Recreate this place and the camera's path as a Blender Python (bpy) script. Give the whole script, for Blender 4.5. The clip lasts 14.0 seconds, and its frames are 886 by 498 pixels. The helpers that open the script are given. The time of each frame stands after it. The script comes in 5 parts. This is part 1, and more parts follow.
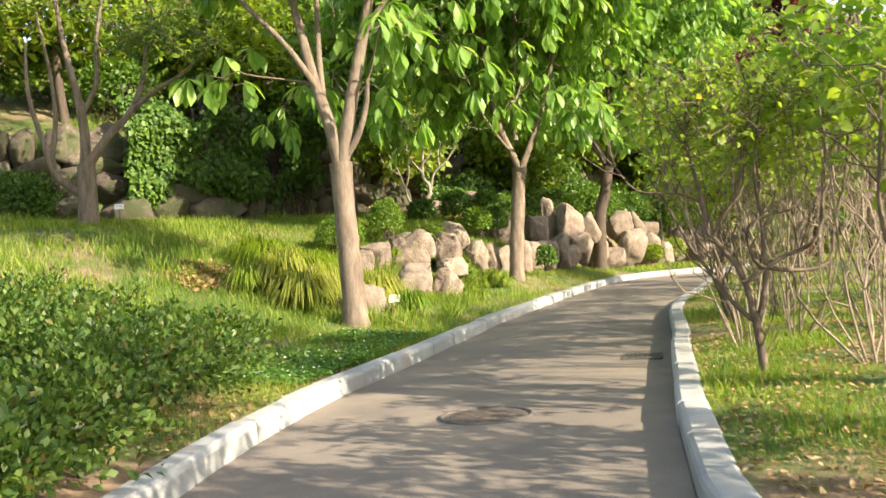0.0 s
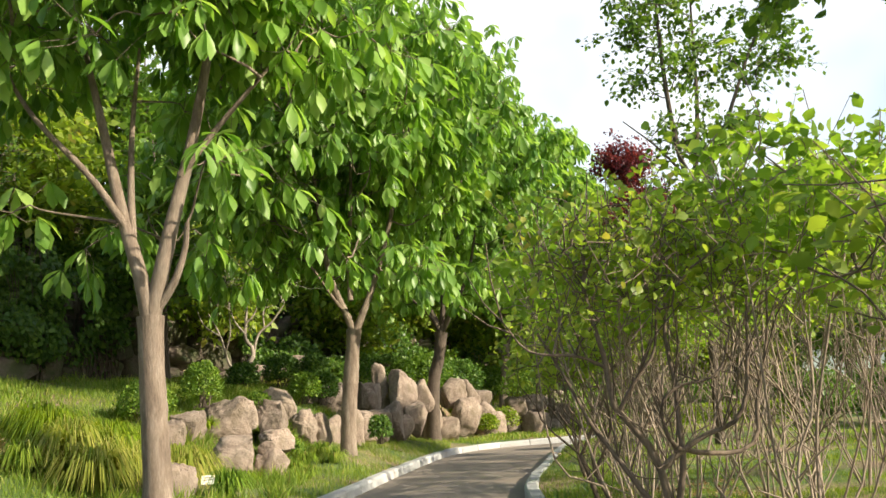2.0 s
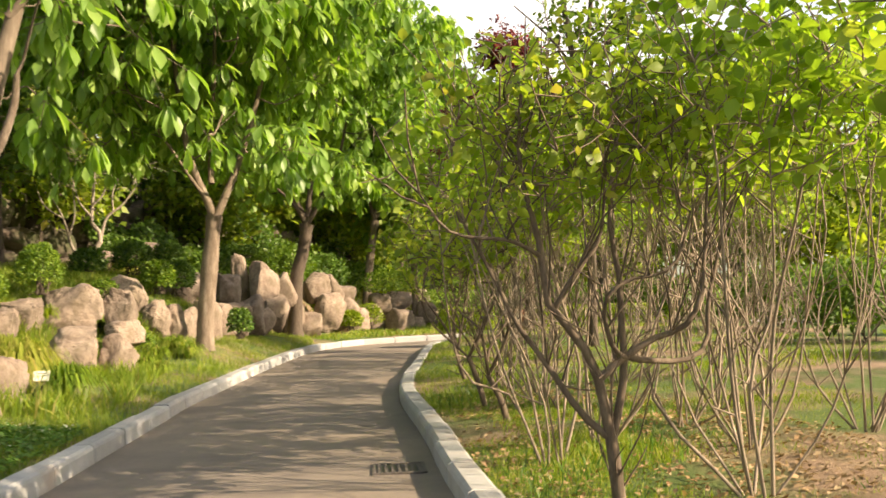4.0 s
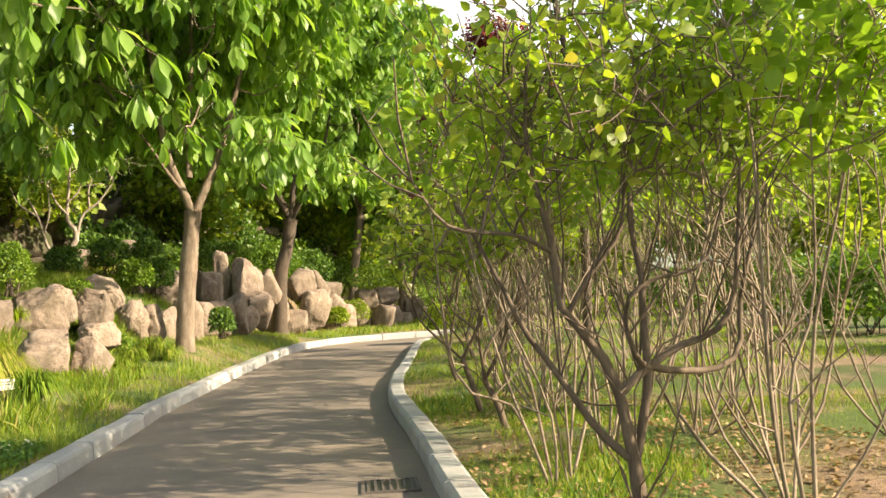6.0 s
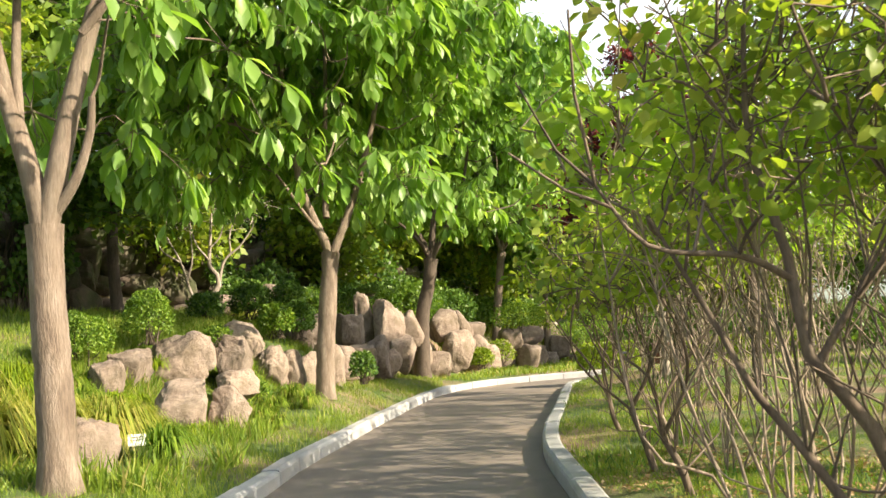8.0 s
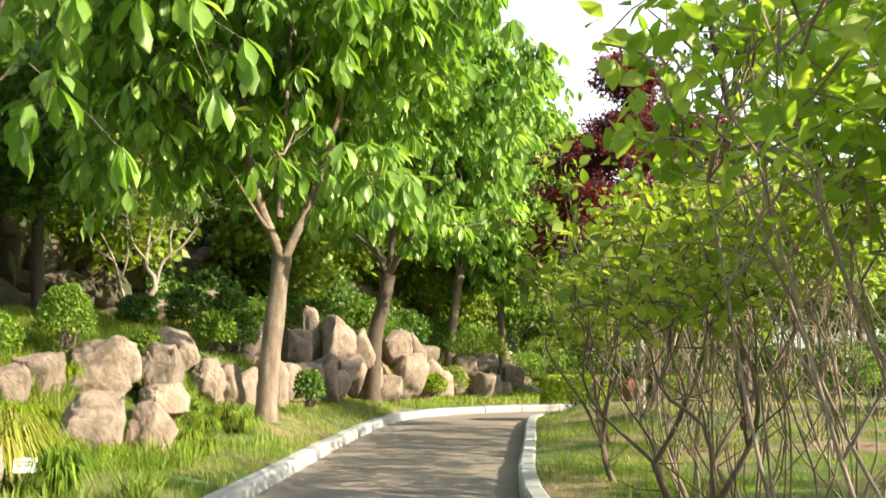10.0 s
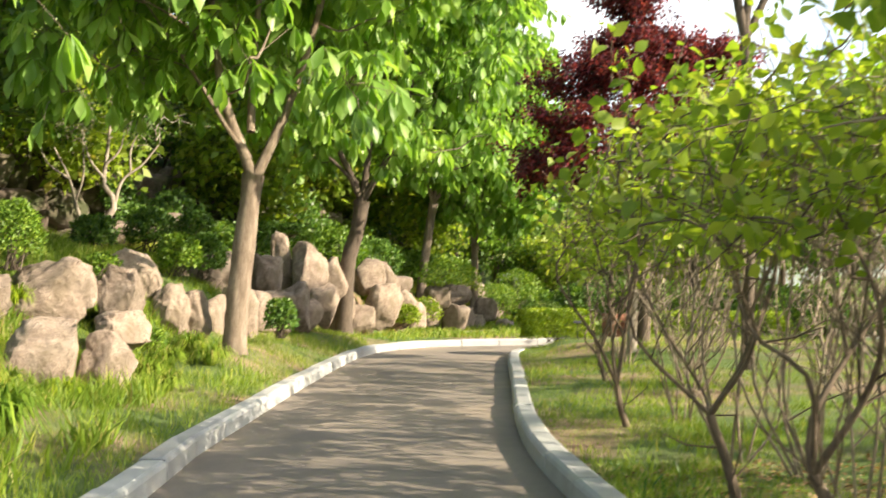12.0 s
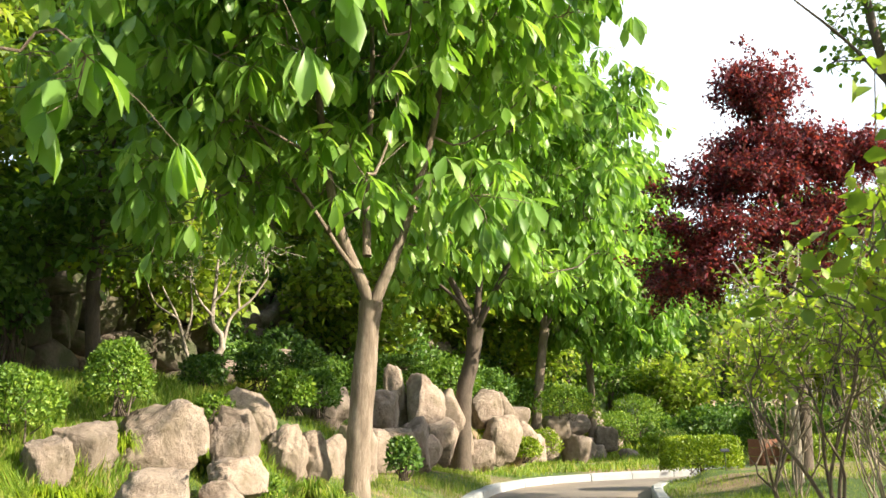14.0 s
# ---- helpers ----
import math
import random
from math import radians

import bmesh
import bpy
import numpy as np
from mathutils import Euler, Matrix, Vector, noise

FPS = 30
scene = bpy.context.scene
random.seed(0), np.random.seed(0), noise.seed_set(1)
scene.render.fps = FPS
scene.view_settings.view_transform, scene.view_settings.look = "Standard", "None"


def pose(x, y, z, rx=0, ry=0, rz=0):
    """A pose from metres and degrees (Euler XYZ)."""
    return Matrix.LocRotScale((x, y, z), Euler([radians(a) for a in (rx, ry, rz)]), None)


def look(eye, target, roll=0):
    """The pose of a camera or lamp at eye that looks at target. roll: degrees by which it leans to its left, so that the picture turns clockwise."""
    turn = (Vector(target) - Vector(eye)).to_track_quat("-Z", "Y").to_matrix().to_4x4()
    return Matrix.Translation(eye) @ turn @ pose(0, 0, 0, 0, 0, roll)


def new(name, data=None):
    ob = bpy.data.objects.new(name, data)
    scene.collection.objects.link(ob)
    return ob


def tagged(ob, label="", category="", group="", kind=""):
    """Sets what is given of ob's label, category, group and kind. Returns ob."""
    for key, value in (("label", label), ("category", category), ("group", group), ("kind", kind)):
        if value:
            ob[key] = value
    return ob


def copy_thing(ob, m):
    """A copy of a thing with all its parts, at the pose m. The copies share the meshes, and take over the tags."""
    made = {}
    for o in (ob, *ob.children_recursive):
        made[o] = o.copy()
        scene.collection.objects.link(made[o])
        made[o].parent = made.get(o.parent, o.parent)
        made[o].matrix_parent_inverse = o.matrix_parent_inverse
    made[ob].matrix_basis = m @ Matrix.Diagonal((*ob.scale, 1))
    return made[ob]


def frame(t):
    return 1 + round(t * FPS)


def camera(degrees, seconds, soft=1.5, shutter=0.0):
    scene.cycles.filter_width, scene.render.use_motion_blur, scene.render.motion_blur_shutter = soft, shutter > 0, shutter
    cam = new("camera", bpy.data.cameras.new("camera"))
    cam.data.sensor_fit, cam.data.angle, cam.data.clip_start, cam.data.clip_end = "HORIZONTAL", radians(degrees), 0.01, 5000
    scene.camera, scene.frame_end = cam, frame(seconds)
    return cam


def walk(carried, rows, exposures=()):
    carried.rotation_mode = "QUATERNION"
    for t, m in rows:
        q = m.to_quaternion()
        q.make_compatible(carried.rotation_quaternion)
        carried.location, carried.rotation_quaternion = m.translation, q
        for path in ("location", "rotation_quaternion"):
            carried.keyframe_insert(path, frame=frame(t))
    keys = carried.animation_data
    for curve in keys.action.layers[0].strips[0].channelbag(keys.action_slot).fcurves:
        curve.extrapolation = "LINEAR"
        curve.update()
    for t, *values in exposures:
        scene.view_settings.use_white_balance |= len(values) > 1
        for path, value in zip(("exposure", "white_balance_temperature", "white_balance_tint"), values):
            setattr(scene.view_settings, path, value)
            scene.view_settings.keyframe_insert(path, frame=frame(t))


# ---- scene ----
cam = camera(49.0, 14.0, 1.5, 0.35)
PATH = [
    (0, (1.205, -0.571, 1.246), (1.026, 1.421, 1.246), -3.9),
    (0.5, (1.083, -0.081, 1.258), (0.933, 1.912, 1.32), -2.3),
    (1, (1.099, 0.536, 1.32), (1.141, 2.526, 1.516), 1.4),
    (1.5, (1.026, 0.867, 1.339), (1.166, 2.835, 1.671), 0.9),
    (2, (0.964, 1.069, 1.302), (1.167, 3.034, 1.618), -3.6),
    (2.5, (0.88, 1.415, 1.306), (1.144, 3.383, 1.547), -2.0),
    (3, (0.796, 1.767, 1.285), (1.113, 3.737, 1.417), -1.9),
    (3.5, (0.85, 2.133, 1.239), (1.302, 4.076, 1.354), -4.5),
    (4, (0.9, 2.339, 1.285), (1.376, 4.275, 1.38), -2.0),
    (4.2, (0.87, 2.559, 1.29), (1.382, 4.486, 1.413), -1.1),
    (6.3, (1.054, 3.156, 1.332), (1.54, 5.095, 1.409), -3.3),
    (6.5, (1.075, 3.332, 1.329), (1.504, 5.282, 1.434), -3.7),
    (7, (1.074, 3.562, 1.362), (1.42, 5.528, 1.491), -4.2),
    (7.5, (1.105, 3.821, 1.398), (1.36, 5.798, 1.568), -3.7),
    (7.7, (1.119, 3.879, 1.361), (1.346, 5.859, 1.532), -3.9),
    (9.8, (1.046, 5.626, 1.375), (1.355, 7.584, 1.64), -1.6),
    (10, (1.066, 5.744, 1.346), (1.396, 7.704, 1.569), -0.6),
    (10.5, (1.068, 6.06, 1.366), (1.433, 8.017, 1.556), 1.0),
    (11, (1.08, 6.445, 1.356), (1.463, 8.402, 1.513), -1.1),
    (11.5, (1.01, 6.629, 1.34), (1.487, 8.564, 1.512), -0.4),
    (12, (0.969, 6.922, 1.324), (1.372, 8.879, 1.408), 0.4),
    (12.5, (0.885, 7.279, 1.34), (1.187, 9.256, 1.379), -1.5),
    (13, (0.789, 7.572, 1.385), (1.051, 9.544, 1.595), 0.0),
    (13.5, (0.783, 7.823, 1.329), (0.984, 9.783, 1.671), 0.3),
    (14, (0.728, 8.168, 1.343), (0.936, 10.126, 1.695), -1.8),
]
walk(cam, [(t, look(eye, target, roll)) for t, eye, target, roll in PATH], [
    (0, 1.46, 6850, 11), (1, 1.46, 6800, 11), (1.5, 1.14, 6600, 10), (2, 0.93, 6600, 10), (2.5, 0.72, 6750, 11), (3, 0.82, 7150, 13), (3.5, 1.07, 7750, 16),
    (4, 1.16, 7900, 17), (6.5, 1.33, 7300, 12), (7.5, 1.3, 6950, 12), (10, 1.46, 6800, 9), (12.5, 1.46, 6900, 11), (13.2, 1.42, 6650, 11), (14, 1.45, 6500, 9)])
# ---- world, sun ----
SUN_AZ, SUN_EL = radians(118), radians(28)  # compass angle clockwise from +y, height
world = bpy.data.worlds.new("sky")
scene.world = world
world.use_nodes = True
wn = world.node_tree.nodes
sky = wn.new("ShaderNodeTexSky")
sky.sky_type, sky.sun_disc = "NISHITA", False
sky.sun_elevation, sky.sun_rotation = SUN_EL, SUN_AZ
sky.air_density, sky.dust_density, sky.ozone_density = 1.0, 2.5, 1.0
wn["Background"].inputs["Strength"].default_value = 0.15
wl = world.node_tree.links
wl.new(sky.outputs["Color"], wn["Background"].inputs["Color"])
haze = wn.new("ShaderNodeBackground")  # thin bright cloud over most of the sky
haze.inputs["Color"].default_value, haze.inputs["Strength"].default_value = (0.95, 0.98, 1.0, 1), 0.78
wc, wnoise, wramp, wmix = wn.new("ShaderNodeTexCoord"), wn.new("ShaderNodeTexNoise"), wn.new("ShaderNodeValToRGB"), wn.new("ShaderNodeMixShader")
wnoise.inputs["Scale"].default_value, wnoise.inputs["Detail"].default_value = 1.6, 5
wramp.color_ramp.elements[0].position, wramp.color_ramp.elements[1].position = 0.43, 0.68
wl.new(wc.outputs["Generated"], wnoise.inputs["Vector"])
wl.new(wnoise.outputs["Fac"], wramp.inputs["Fac"])
wl.new(wramp.outputs["Color"], wmix.inputs[0])
wl.new(wn["Background"].outputs[0], wmix.inputs[1])
wl.new(haze.outputs[0], wmix.inputs[2])
wl.new(wmix.outputs[0], wn["World Output"].inputs["Surface"])
sun = new("sun", bpy.data.lights.new("sun", "SUN"))
sun.data.energy, sun.data.angle, sun.data.color = 5.0, radians(0.6), (1.0, 0.88, 0.69)
to_sun = Vector((math.sin(SUN_AZ) * math.cos(SUN_EL), math.cos(SUN_AZ) * math.cos(SUN_EL), math.sin(SUN_EL)))
sun.matrix_world = look((0, 0, 50), Vector((0, 0, 50)) - to_sun)


# ---- materials ----
def material(name):
    m = bpy.data.materials.new(name)
    m.use_nodes = True
    nodes = m.node_tree.nodes
    return m, nodes, m.node_tree.links, nodes["Principled BSDF"]


def ramp(nodes, stops):
    r = nodes.new("ShaderNodeValToRGB")
    while len(r.color_ramp.elements) < len(stops):
        r.color_ramp.elements.new(0.5)
    for e, (p, c) in zip(r.color_ramp.elements, stops):
        e.position, e.color = p, (*c, 1)
    return r


def noise_tex(nodes, links, scale, detail=5, rough=0.6, stretch=None):
    co = nodes.new("ShaderNodeTexCoord")
    n = nodes.new("ShaderNodeTexNoise")
    n.inputs["Scale"].default_value, n.inputs["Detail"].default_value, n.inputs["Roughness"].default_value = scale, detail, rough
    if stretch:
        mp = nodes.new("ShaderNodeMapping")
        mp.inputs["Scale"].default_value = stretch
        links.new(co.outputs["Object"], mp.inputs["Vector"])
        links.new(mp.outputs["Vector"], n.inputs["Vector"])
    else:
        links.new(co.outputs["Object"], n.inputs["Vector"])
    return n


def mixed(nodes, links, a, b, fac, blend="MIX"):
    x = nodes.new("ShaderNodeMix")
    x.data_type, x.blend_type = "RGBA", blend
    for sock, v in ((6, a), (7, b), (0, fac)):
        if isinstance(v, (int, float)):
            x.inputs[sock].default_value = v
        elif isinstance(v, tuple):
            x.inputs[sock].default_value = (*v, 1)
        else:
            links.new(v, x.inputs[sock])
    return x.outputs[2]


def surface(name, stops, scale, rough=0.85, fine=40, bump=0.3, big=None, stretch=None, piece=0.0, island=0.0, bump_dist=0.02):
    """Stops over a noise, a finer noise multiplied on, bump from the finer one; big: a second, broader stain."""
    m, nodes, links, p = material(name)
    n1 = noise_tex(nodes, links, scale, 6, 0.65, stretch)
    r = ramp(nodes, stops)
    links.new(n1.outputs["Fac"], r.inputs["Fac"])
    n2 = noise_tex(nodes, links, fine, 6, 0.7, stretch)
    g = ramp(nodes, [(0.3, (0.6, 0.6, 0.6)), (0.7, (1.25, 1.25, 1.25))])
    links.new(n2.outputs["Fac"], g.inputs["Fac"])
    col = mixed(nodes, links, r.outputs["Color"], g.outputs["Color"], 0.8, "MULTIPLY")
    if big:
        c, sc, lo, hi = big
        n3 = noise_tex(nodes, links, sc, 4, 0.6)
        s = ramp(nodes, [(lo, (0, 0, 0)), (hi, (1, 1, 1))])
        links.new(n3.outputs["Fac"], s.inputs["Fac"])
        col = mixed(nodes, links, col, c, s.outputs["Color"])
    if piece or island:
        src = nodes.new("ShaderNodeObjectInfo").outputs["Random"] if piece else nodes.new("ShaderNodeNewGeometry").outputs["Random Per Island"]
        k = piece or island
        v = ramp(nodes, [(0, (1 - k,) * 3), (1, (1 + k,) * 3)])
        links.new(src, v.inputs["Fac"])
        col = mixed(nodes, links, col, v.outputs["Color"], 1.0, "MULTIPLY")
    links.new(col, p.inputs["Base Color"])
    p.inputs["Roughness"].default_value = rough
    b = nodes.new("ShaderNodeBump")
    b.inputs["Strength"].default_value, b.inputs["Distance"].default_value = bump, bump_dist
    links.new(n2.outputs["Fac"], b.inputs["Height"])
    links.new(b.outputs["Normal"], p.inputs["Normal"])
    return m


def leaf_material(name, stops, glow=0.45, rough=0.45, patch=0.5):
    """Leaves: each with a shade of its own, broad patches of tone, light coming through them."""
    m, nodes, links, p = material(name)
    geo = nodes.new("ShaderNodeNewGeometry")
    r = ramp(nodes, stops)
    links.new(geo.outputs["Random Per Island"], r.inputs["Fac"])
    n = noise_tex(nodes, links, patch, 3)
    v = ramp(nodes, [(0.35, (0.75, 0.8, 0.8)), (0.65, (1.15, 1.1, 1.0))])
    links.new(n.outputs["Fac"], v.inputs["Fac"])
    col = mixed(nodes, links, r.outputs["Color"], v.outputs["Color"], 1.0, "MULTIPLY")
    links.new(col, p.inputs["Base Color"])
    p.inputs["Roughness"].default_value = rough
    p.inputs["Specular IOR Level"].default_value = 0.35
    t = nodes.new("ShaderNodeBsdfTranslucent")
    tc = mixed(nodes, links, col, (1.5, 1.5, 0.65), 1.0, "MULTIPLY")
    links.new(tc, t.inputs["Color"])
    mx = nodes.new("ShaderNodeMixShader")
    mx.inputs[0].default_value = glow
    links.new(p.outputs[0], mx.inputs[1])
    links.new(t.outputs[0], mx.inputs[2])
    links.new(mx.outputs[0], nodes["Material Output"].inputs["Surface"])
    return m


ASPHALT = surface("asphalt", [(0.3, (0.165, 0.14, 0.118)), (0.7, (0.235, 0.2, 0.165))], 1.2, 0.9, 90, 0.5,
                  ((0.3, 0.24, 0.18), 0.5, 0.5, 0.75), bump_dist=0.004)
GRANITE = surface("kerb_granite", [(0.3, (0.32, 0.33, 0.33)), (0.7, (0.43, 0.44, 0.43))], 3, 0.8, 140, 0.35,
                  ((0.36, 0.3, 0.25), 1.6, 0.55, 0.8), piece=0.12, bump_dist=0.003)
SOIL = surface("soil_and_thatch", [(0.3, (0.16, 0.105, 0.065)), (0.5, (0.27, 0.185, 0.12)), (0.72, (0.38, 0.275, 0.18))], 3.0, 0.95, 30, 0.9,
               ((0.08, 0.13, 0.025), 0.5, 0.4, 0.55), bump_dist=0.04)
ROCK = surface("boulder_stone", [(0.26, (0.1, 0.075, 0.06)), (0.42, (0.24, 0.185, 0.145)), (0.6, (0.34, 0.275, 0.225)), (0.78, (0.47, 0.4, 0.34))], 2.6, 0.93, 14, 1.0,
               ((0.13, 0.1, 0.065), 1.7, 0.52, 0.7), piece=0.2, bump_dist=0.05)
# stone tones darkened to stand in for tree shade; the green stain is moss
WALLROCK = surface("wall_stone", [(0.28, (0.07, 0.055, 0.045)), (0.5, (0.16, 0.125, 0.1)), (0.75, (0.29, 0.235, 0.19))], 1.8, 0.95, 15, 1.0,
                   ((0.06, 0.07, 0.03), 1.1, 0.45, 0.62), piece=0.35, bump_dist=0.05)
BARK = surface("pale_bark", [(0.28, (0.11, 0.08, 0.058)), (0.5, (0.215, 0.165, 0.125)), (0.66, (0.29, 0.235, 0.185)), (0.8, (0.36, 0.31, 0.26))], 2.5, 0.92, 14, 1.0,
               ((0.15, 0.125, 0.09), 0.9, 0.5, 0.7), stretch=(4, 4, 0.8), bump_dist=0.02)
BARK_DARK = surface("dark_bark", [(0.3, (0.06, 0.045, 0.035)), (0.7, (0.13, 0.1, 0.075))], 3, 0.92, 16, 0.8, stretch=(4, 4, 1), bump_dist=0.012)
BARK_GREY = surface("grey_bark", [(0.3, (0.24, 0.2, 0.16)), (0.7, (0.4, 0.35, 0.29))], 3, 0.9, 18, 0.6, stretch=(4, 4, 1), bump_dist=0.008)
STEM = surface("shrub_stem", [(0.3, (0.085, 0.06, 0.042)), (0.7, (0.19, 0.145, 0.105))], 3, 0.85, 25, 0.5, stretch=(4, 4, 1), island=0.35, bump_dist=0.005)
STEM_PALE = surface("pale_shrub_stem", [(0.3, (0.16, 0.12, 0.088)), (0.7, (0.35, 0.285, 0.22))], 3, 0.85, 25, 0.5, stretch=(4, 4, 1), island=0.25, bump_dist=0.005)
IRON = surface("cast_iron", [(0.3, (0.075, 0.065, 0.058)), (0.7, (0.15, 0.13, 0.115))], 14, 0.75, 60, 0.7, bump_dist=0.006)
CARD = surface("white_card", [(0.3, (0.72, 0.73, 0.72)), (0.7, (0.82, 0.82, 0.8))], 6, 0.5, 60, 0.1)
BLACK = surface("black_metal", [(0.3, (0.02, 0.02, 0.02)), (0.7, (0.04, 0.04, 0.04))], 6, 0.5, 60, 0.2)
INK = surface("grey_print", [(0.3, (0.12, 0.12, 0.12)), (0.7, (0.18, 0.18, 0.18))], 6, 0.6, 60, 0.1)
TIMBER = surface("red_timber", [(0.3, (0.2, 0.08, 0.045)), (0.7, (0.3, 0.13, 0.08))], 3, 0.8, 30, 0.4, stretch=(1, 8, 8))
RENDERED = surface("pale_wall_paint", [(0.3, (0.62, 0.63, 0.62)), (0.7, (0.75, 0.75, 0.73))], 0.6, 0.8, 20, 0.2)
ROOFING = surface("grey_roofing", [(0.3, (0.1, 0.1, 0.11)), (0.7, (0.17, 0.17, 0.18))], 1, 0.8, 30, 0.4)
GLASS = surface("dark_window", [(0.3, (0.03, 0.035, 0.04)), (0.7, (0.05, 0.055, 0.06))], 1, 0.1, 30, 0.02)
# woods greyed and paled: the distance haze is put into this colour
RIDGE = surface("hazed_far_ridge", [(0.3, (0.16, 0.2, 0.17)), (0.7, (0.24, 0.28, 0.23))], 0.03, 1.0, 0.4, 0.3)

L_BIG = leaf_material("broad_green_leaf", [(0, (0.1, 0.21, 0.035)), (0.5, (0.195, 0.35, 0.07)), (1, (0.31, 0.46, 0.13))], 0.48, 0.38)
L_LILAC = leaf_material("shrub_leaf", [(0, (0.13, 0.21, 0.03)), (0.5, (0.24, 0.34, 0.045)), (0.93, (0.33, 0.4, 0.07)), (1, (0.33, 0.3, 0.08))], 0.52)
L_FRESH = leaf_material("fresh_shrub_leaf", [(0, (0.16, 0.27, 0.035)), (0.55, (0.25, 0.4, 0.06)), (1, (0.36, 0.46, 0.09))], 0.54)
L_RED = leaf_material("purple_maple_leaf", [(0, (0.05, 0.016, 0.03)), (0.5, (0.13, 0.03, 0.05)), (1, (0.31, 0.05, 0.07))], 0.4)
L_BOX = leaf_material("clipped_bush_leaf", [(0, (0.07, 0.14, 0.015)), (0.6, (0.14, 0.25, 0.03)), (1, (0.26, 0.36, 0.05))], 0.35, patch=2)
L_HEDGE = leaf_material("hedge_leaf", [(0, (0.12, 0.2, 0.015)), (0.6, (0.22, 0.32, 0.02)), (1, (0.33, 0.4, 0.03))], 0.35, patch=2)
L_AZALEA = leaf_material("azalea_leaf", [(0, (0.04, 0.085, 0.018)), (0.5, (0.085, 0.16, 0.03)), (0.94, (0.15, 0.22, 0.045)), (1, (0.2, 0.13, 0.06))], 0.35, patch=2)
L_WOOD = leaf_material("woodland_leaf", [(0, (0.055, 0.12, 0.02)), (0.5, (0.105, 0.2, 0.03)), (1, (0.19, 0.3, 0.05))], 0.42)
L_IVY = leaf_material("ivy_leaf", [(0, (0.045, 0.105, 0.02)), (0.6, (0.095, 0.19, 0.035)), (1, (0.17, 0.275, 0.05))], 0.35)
L_GRASS = leaf_material("grass_blade", [(0, (0.1, 0.18, 0.022)), (0.5, (0.19, 0.29, 0.035)), (0.88, (0.29, 0.36, 0.06)), (1, (0.44, 0.38, 0.17))], 0.42, 0.5, 0.9)
L_CLOVER = leaf_material("clover_leaf", [(0, (0.06, 0.15, 0.03)), (1, (0.12, 0.25, 0.05))], 0.35)
L_DRY = leaf_material("dry_leaf_litter", [(0, (0.2, 0.12, 0.06)), (0.6, (0.36, 0.24, 0.14)), (1, (0.5, 0.38, 0.25))], 0.15, 0.8)
L_PETAL = leaf_material("white_clover_flower", [(0, (0.6, 0.62, 0.55)), (1, (0.75, 0.75, 0.7))], 0.2)
L_STRAW = leaf_material("ornamental_sedge_blade", [(0, (0.18, 0.26, 0.04)), (0.6, (0.36, 0.39, 0.08)), (1, (0.5, 0.45, 0.17))], 0.42)


# ---- mesh helpers ----
def mesh_of(name, verts, faces, mat, smooth=False):
    """A mesh from arrays: verts (N, 3), faces (M, k)."""
    verts, faces = np.asarray(verts, dtype=np.float32), np.asarray(faces, dtype=np.int32)
    me = bpy.data.meshes.new(name)
    k = faces.shape[1]
    me.vertices.add(len(verts))
    me.vertices.foreach_set("co", verts.ravel())
    me.loops.add(faces.size)
    me.loops.foreach_set("vertex_index", faces.ravel())
    me.polygons.add(len(faces))
    me.polygons.foreach_set("loop_start", np.arange(0, faces.size, k, dtype=np.int32))
    me.polygons.foreach_set("use_smooth", np.full(len(faces), smooth))
    me.materials.append(mat)
    me.update(calc_edges=True)
    return me


def part(name, data, parent, label=""):
    ob = new(name, data)
    ob.parent = parent
    return tagged(ob, label)


def bm_mesh(name, bm, mat, smooth=False):
    me = bpy.data.meshes.new(name)
    if smooth:
        for f in bm.faces:
            f.smooth = True
    bm.to_mesh(me)
    bm.free()
    me.materials.append(mat)
    return me


def box_bm(size, at=(0, 0, 0), bevel=0.005, turn=None):
    bm = bmesh.new()
    bmesh.ops.create_cube(bm, size=1)
    bmesh.ops.scale(bm, vec=size, verts=bm.verts)
    if bevel:
        bmesh.ops.bevel(bm, geom=bm.edges[:], offset=bevel, segments=2, affect="EDGES")
    if turn is not None:
        bmesh.ops.transform(bm, matrix=turn, verts=bm.verts)
    bmesh.ops.translate(bm, vec=at, verts=bm.verts)
    return bm


def thing(name, at, label, category, group="", kind="", turn=0.0):
    ob = new(name)
    ob.matrix_basis = pose(*at, 0, 0, turn)
    return tagged(ob, label, category, group, kind)


def smooth_line(points, step=0.25):
    """A curve through the points (Catmull-Rom), resampled evenly."""
    p = np.array(points, dtype=float)
    ext = np.vstack([2 * p[0] - p[1], p, 2 * p[-1] - p[-2]])
    out = []
    for i in range(1, len(ext) - 2):
        a, b, c, d = ext[i - 1 : i + 3]
        for u in np.linspace(0, 1, 24, endpoint=False):
            out.append(0.5 * (2 * b + (c - a) * u + (2 * a - 5 * b + 4 * c - d) * u**2 + (3 * b - a - 3 * c + d) * u**3))
    out.append(p[-1])
    out = np.array(out)
    s = np.r_[0, np.cumsum(np.linalg.norm(np.diff(out, axis=0), axis=1))]
    t = np.linspace(0, s[-1], max(2, int(round(s[-1] / step)) + 1))
    return np.column_stack([np.interp(t, s, out[:, k]) for k in range(out.shape[1])])


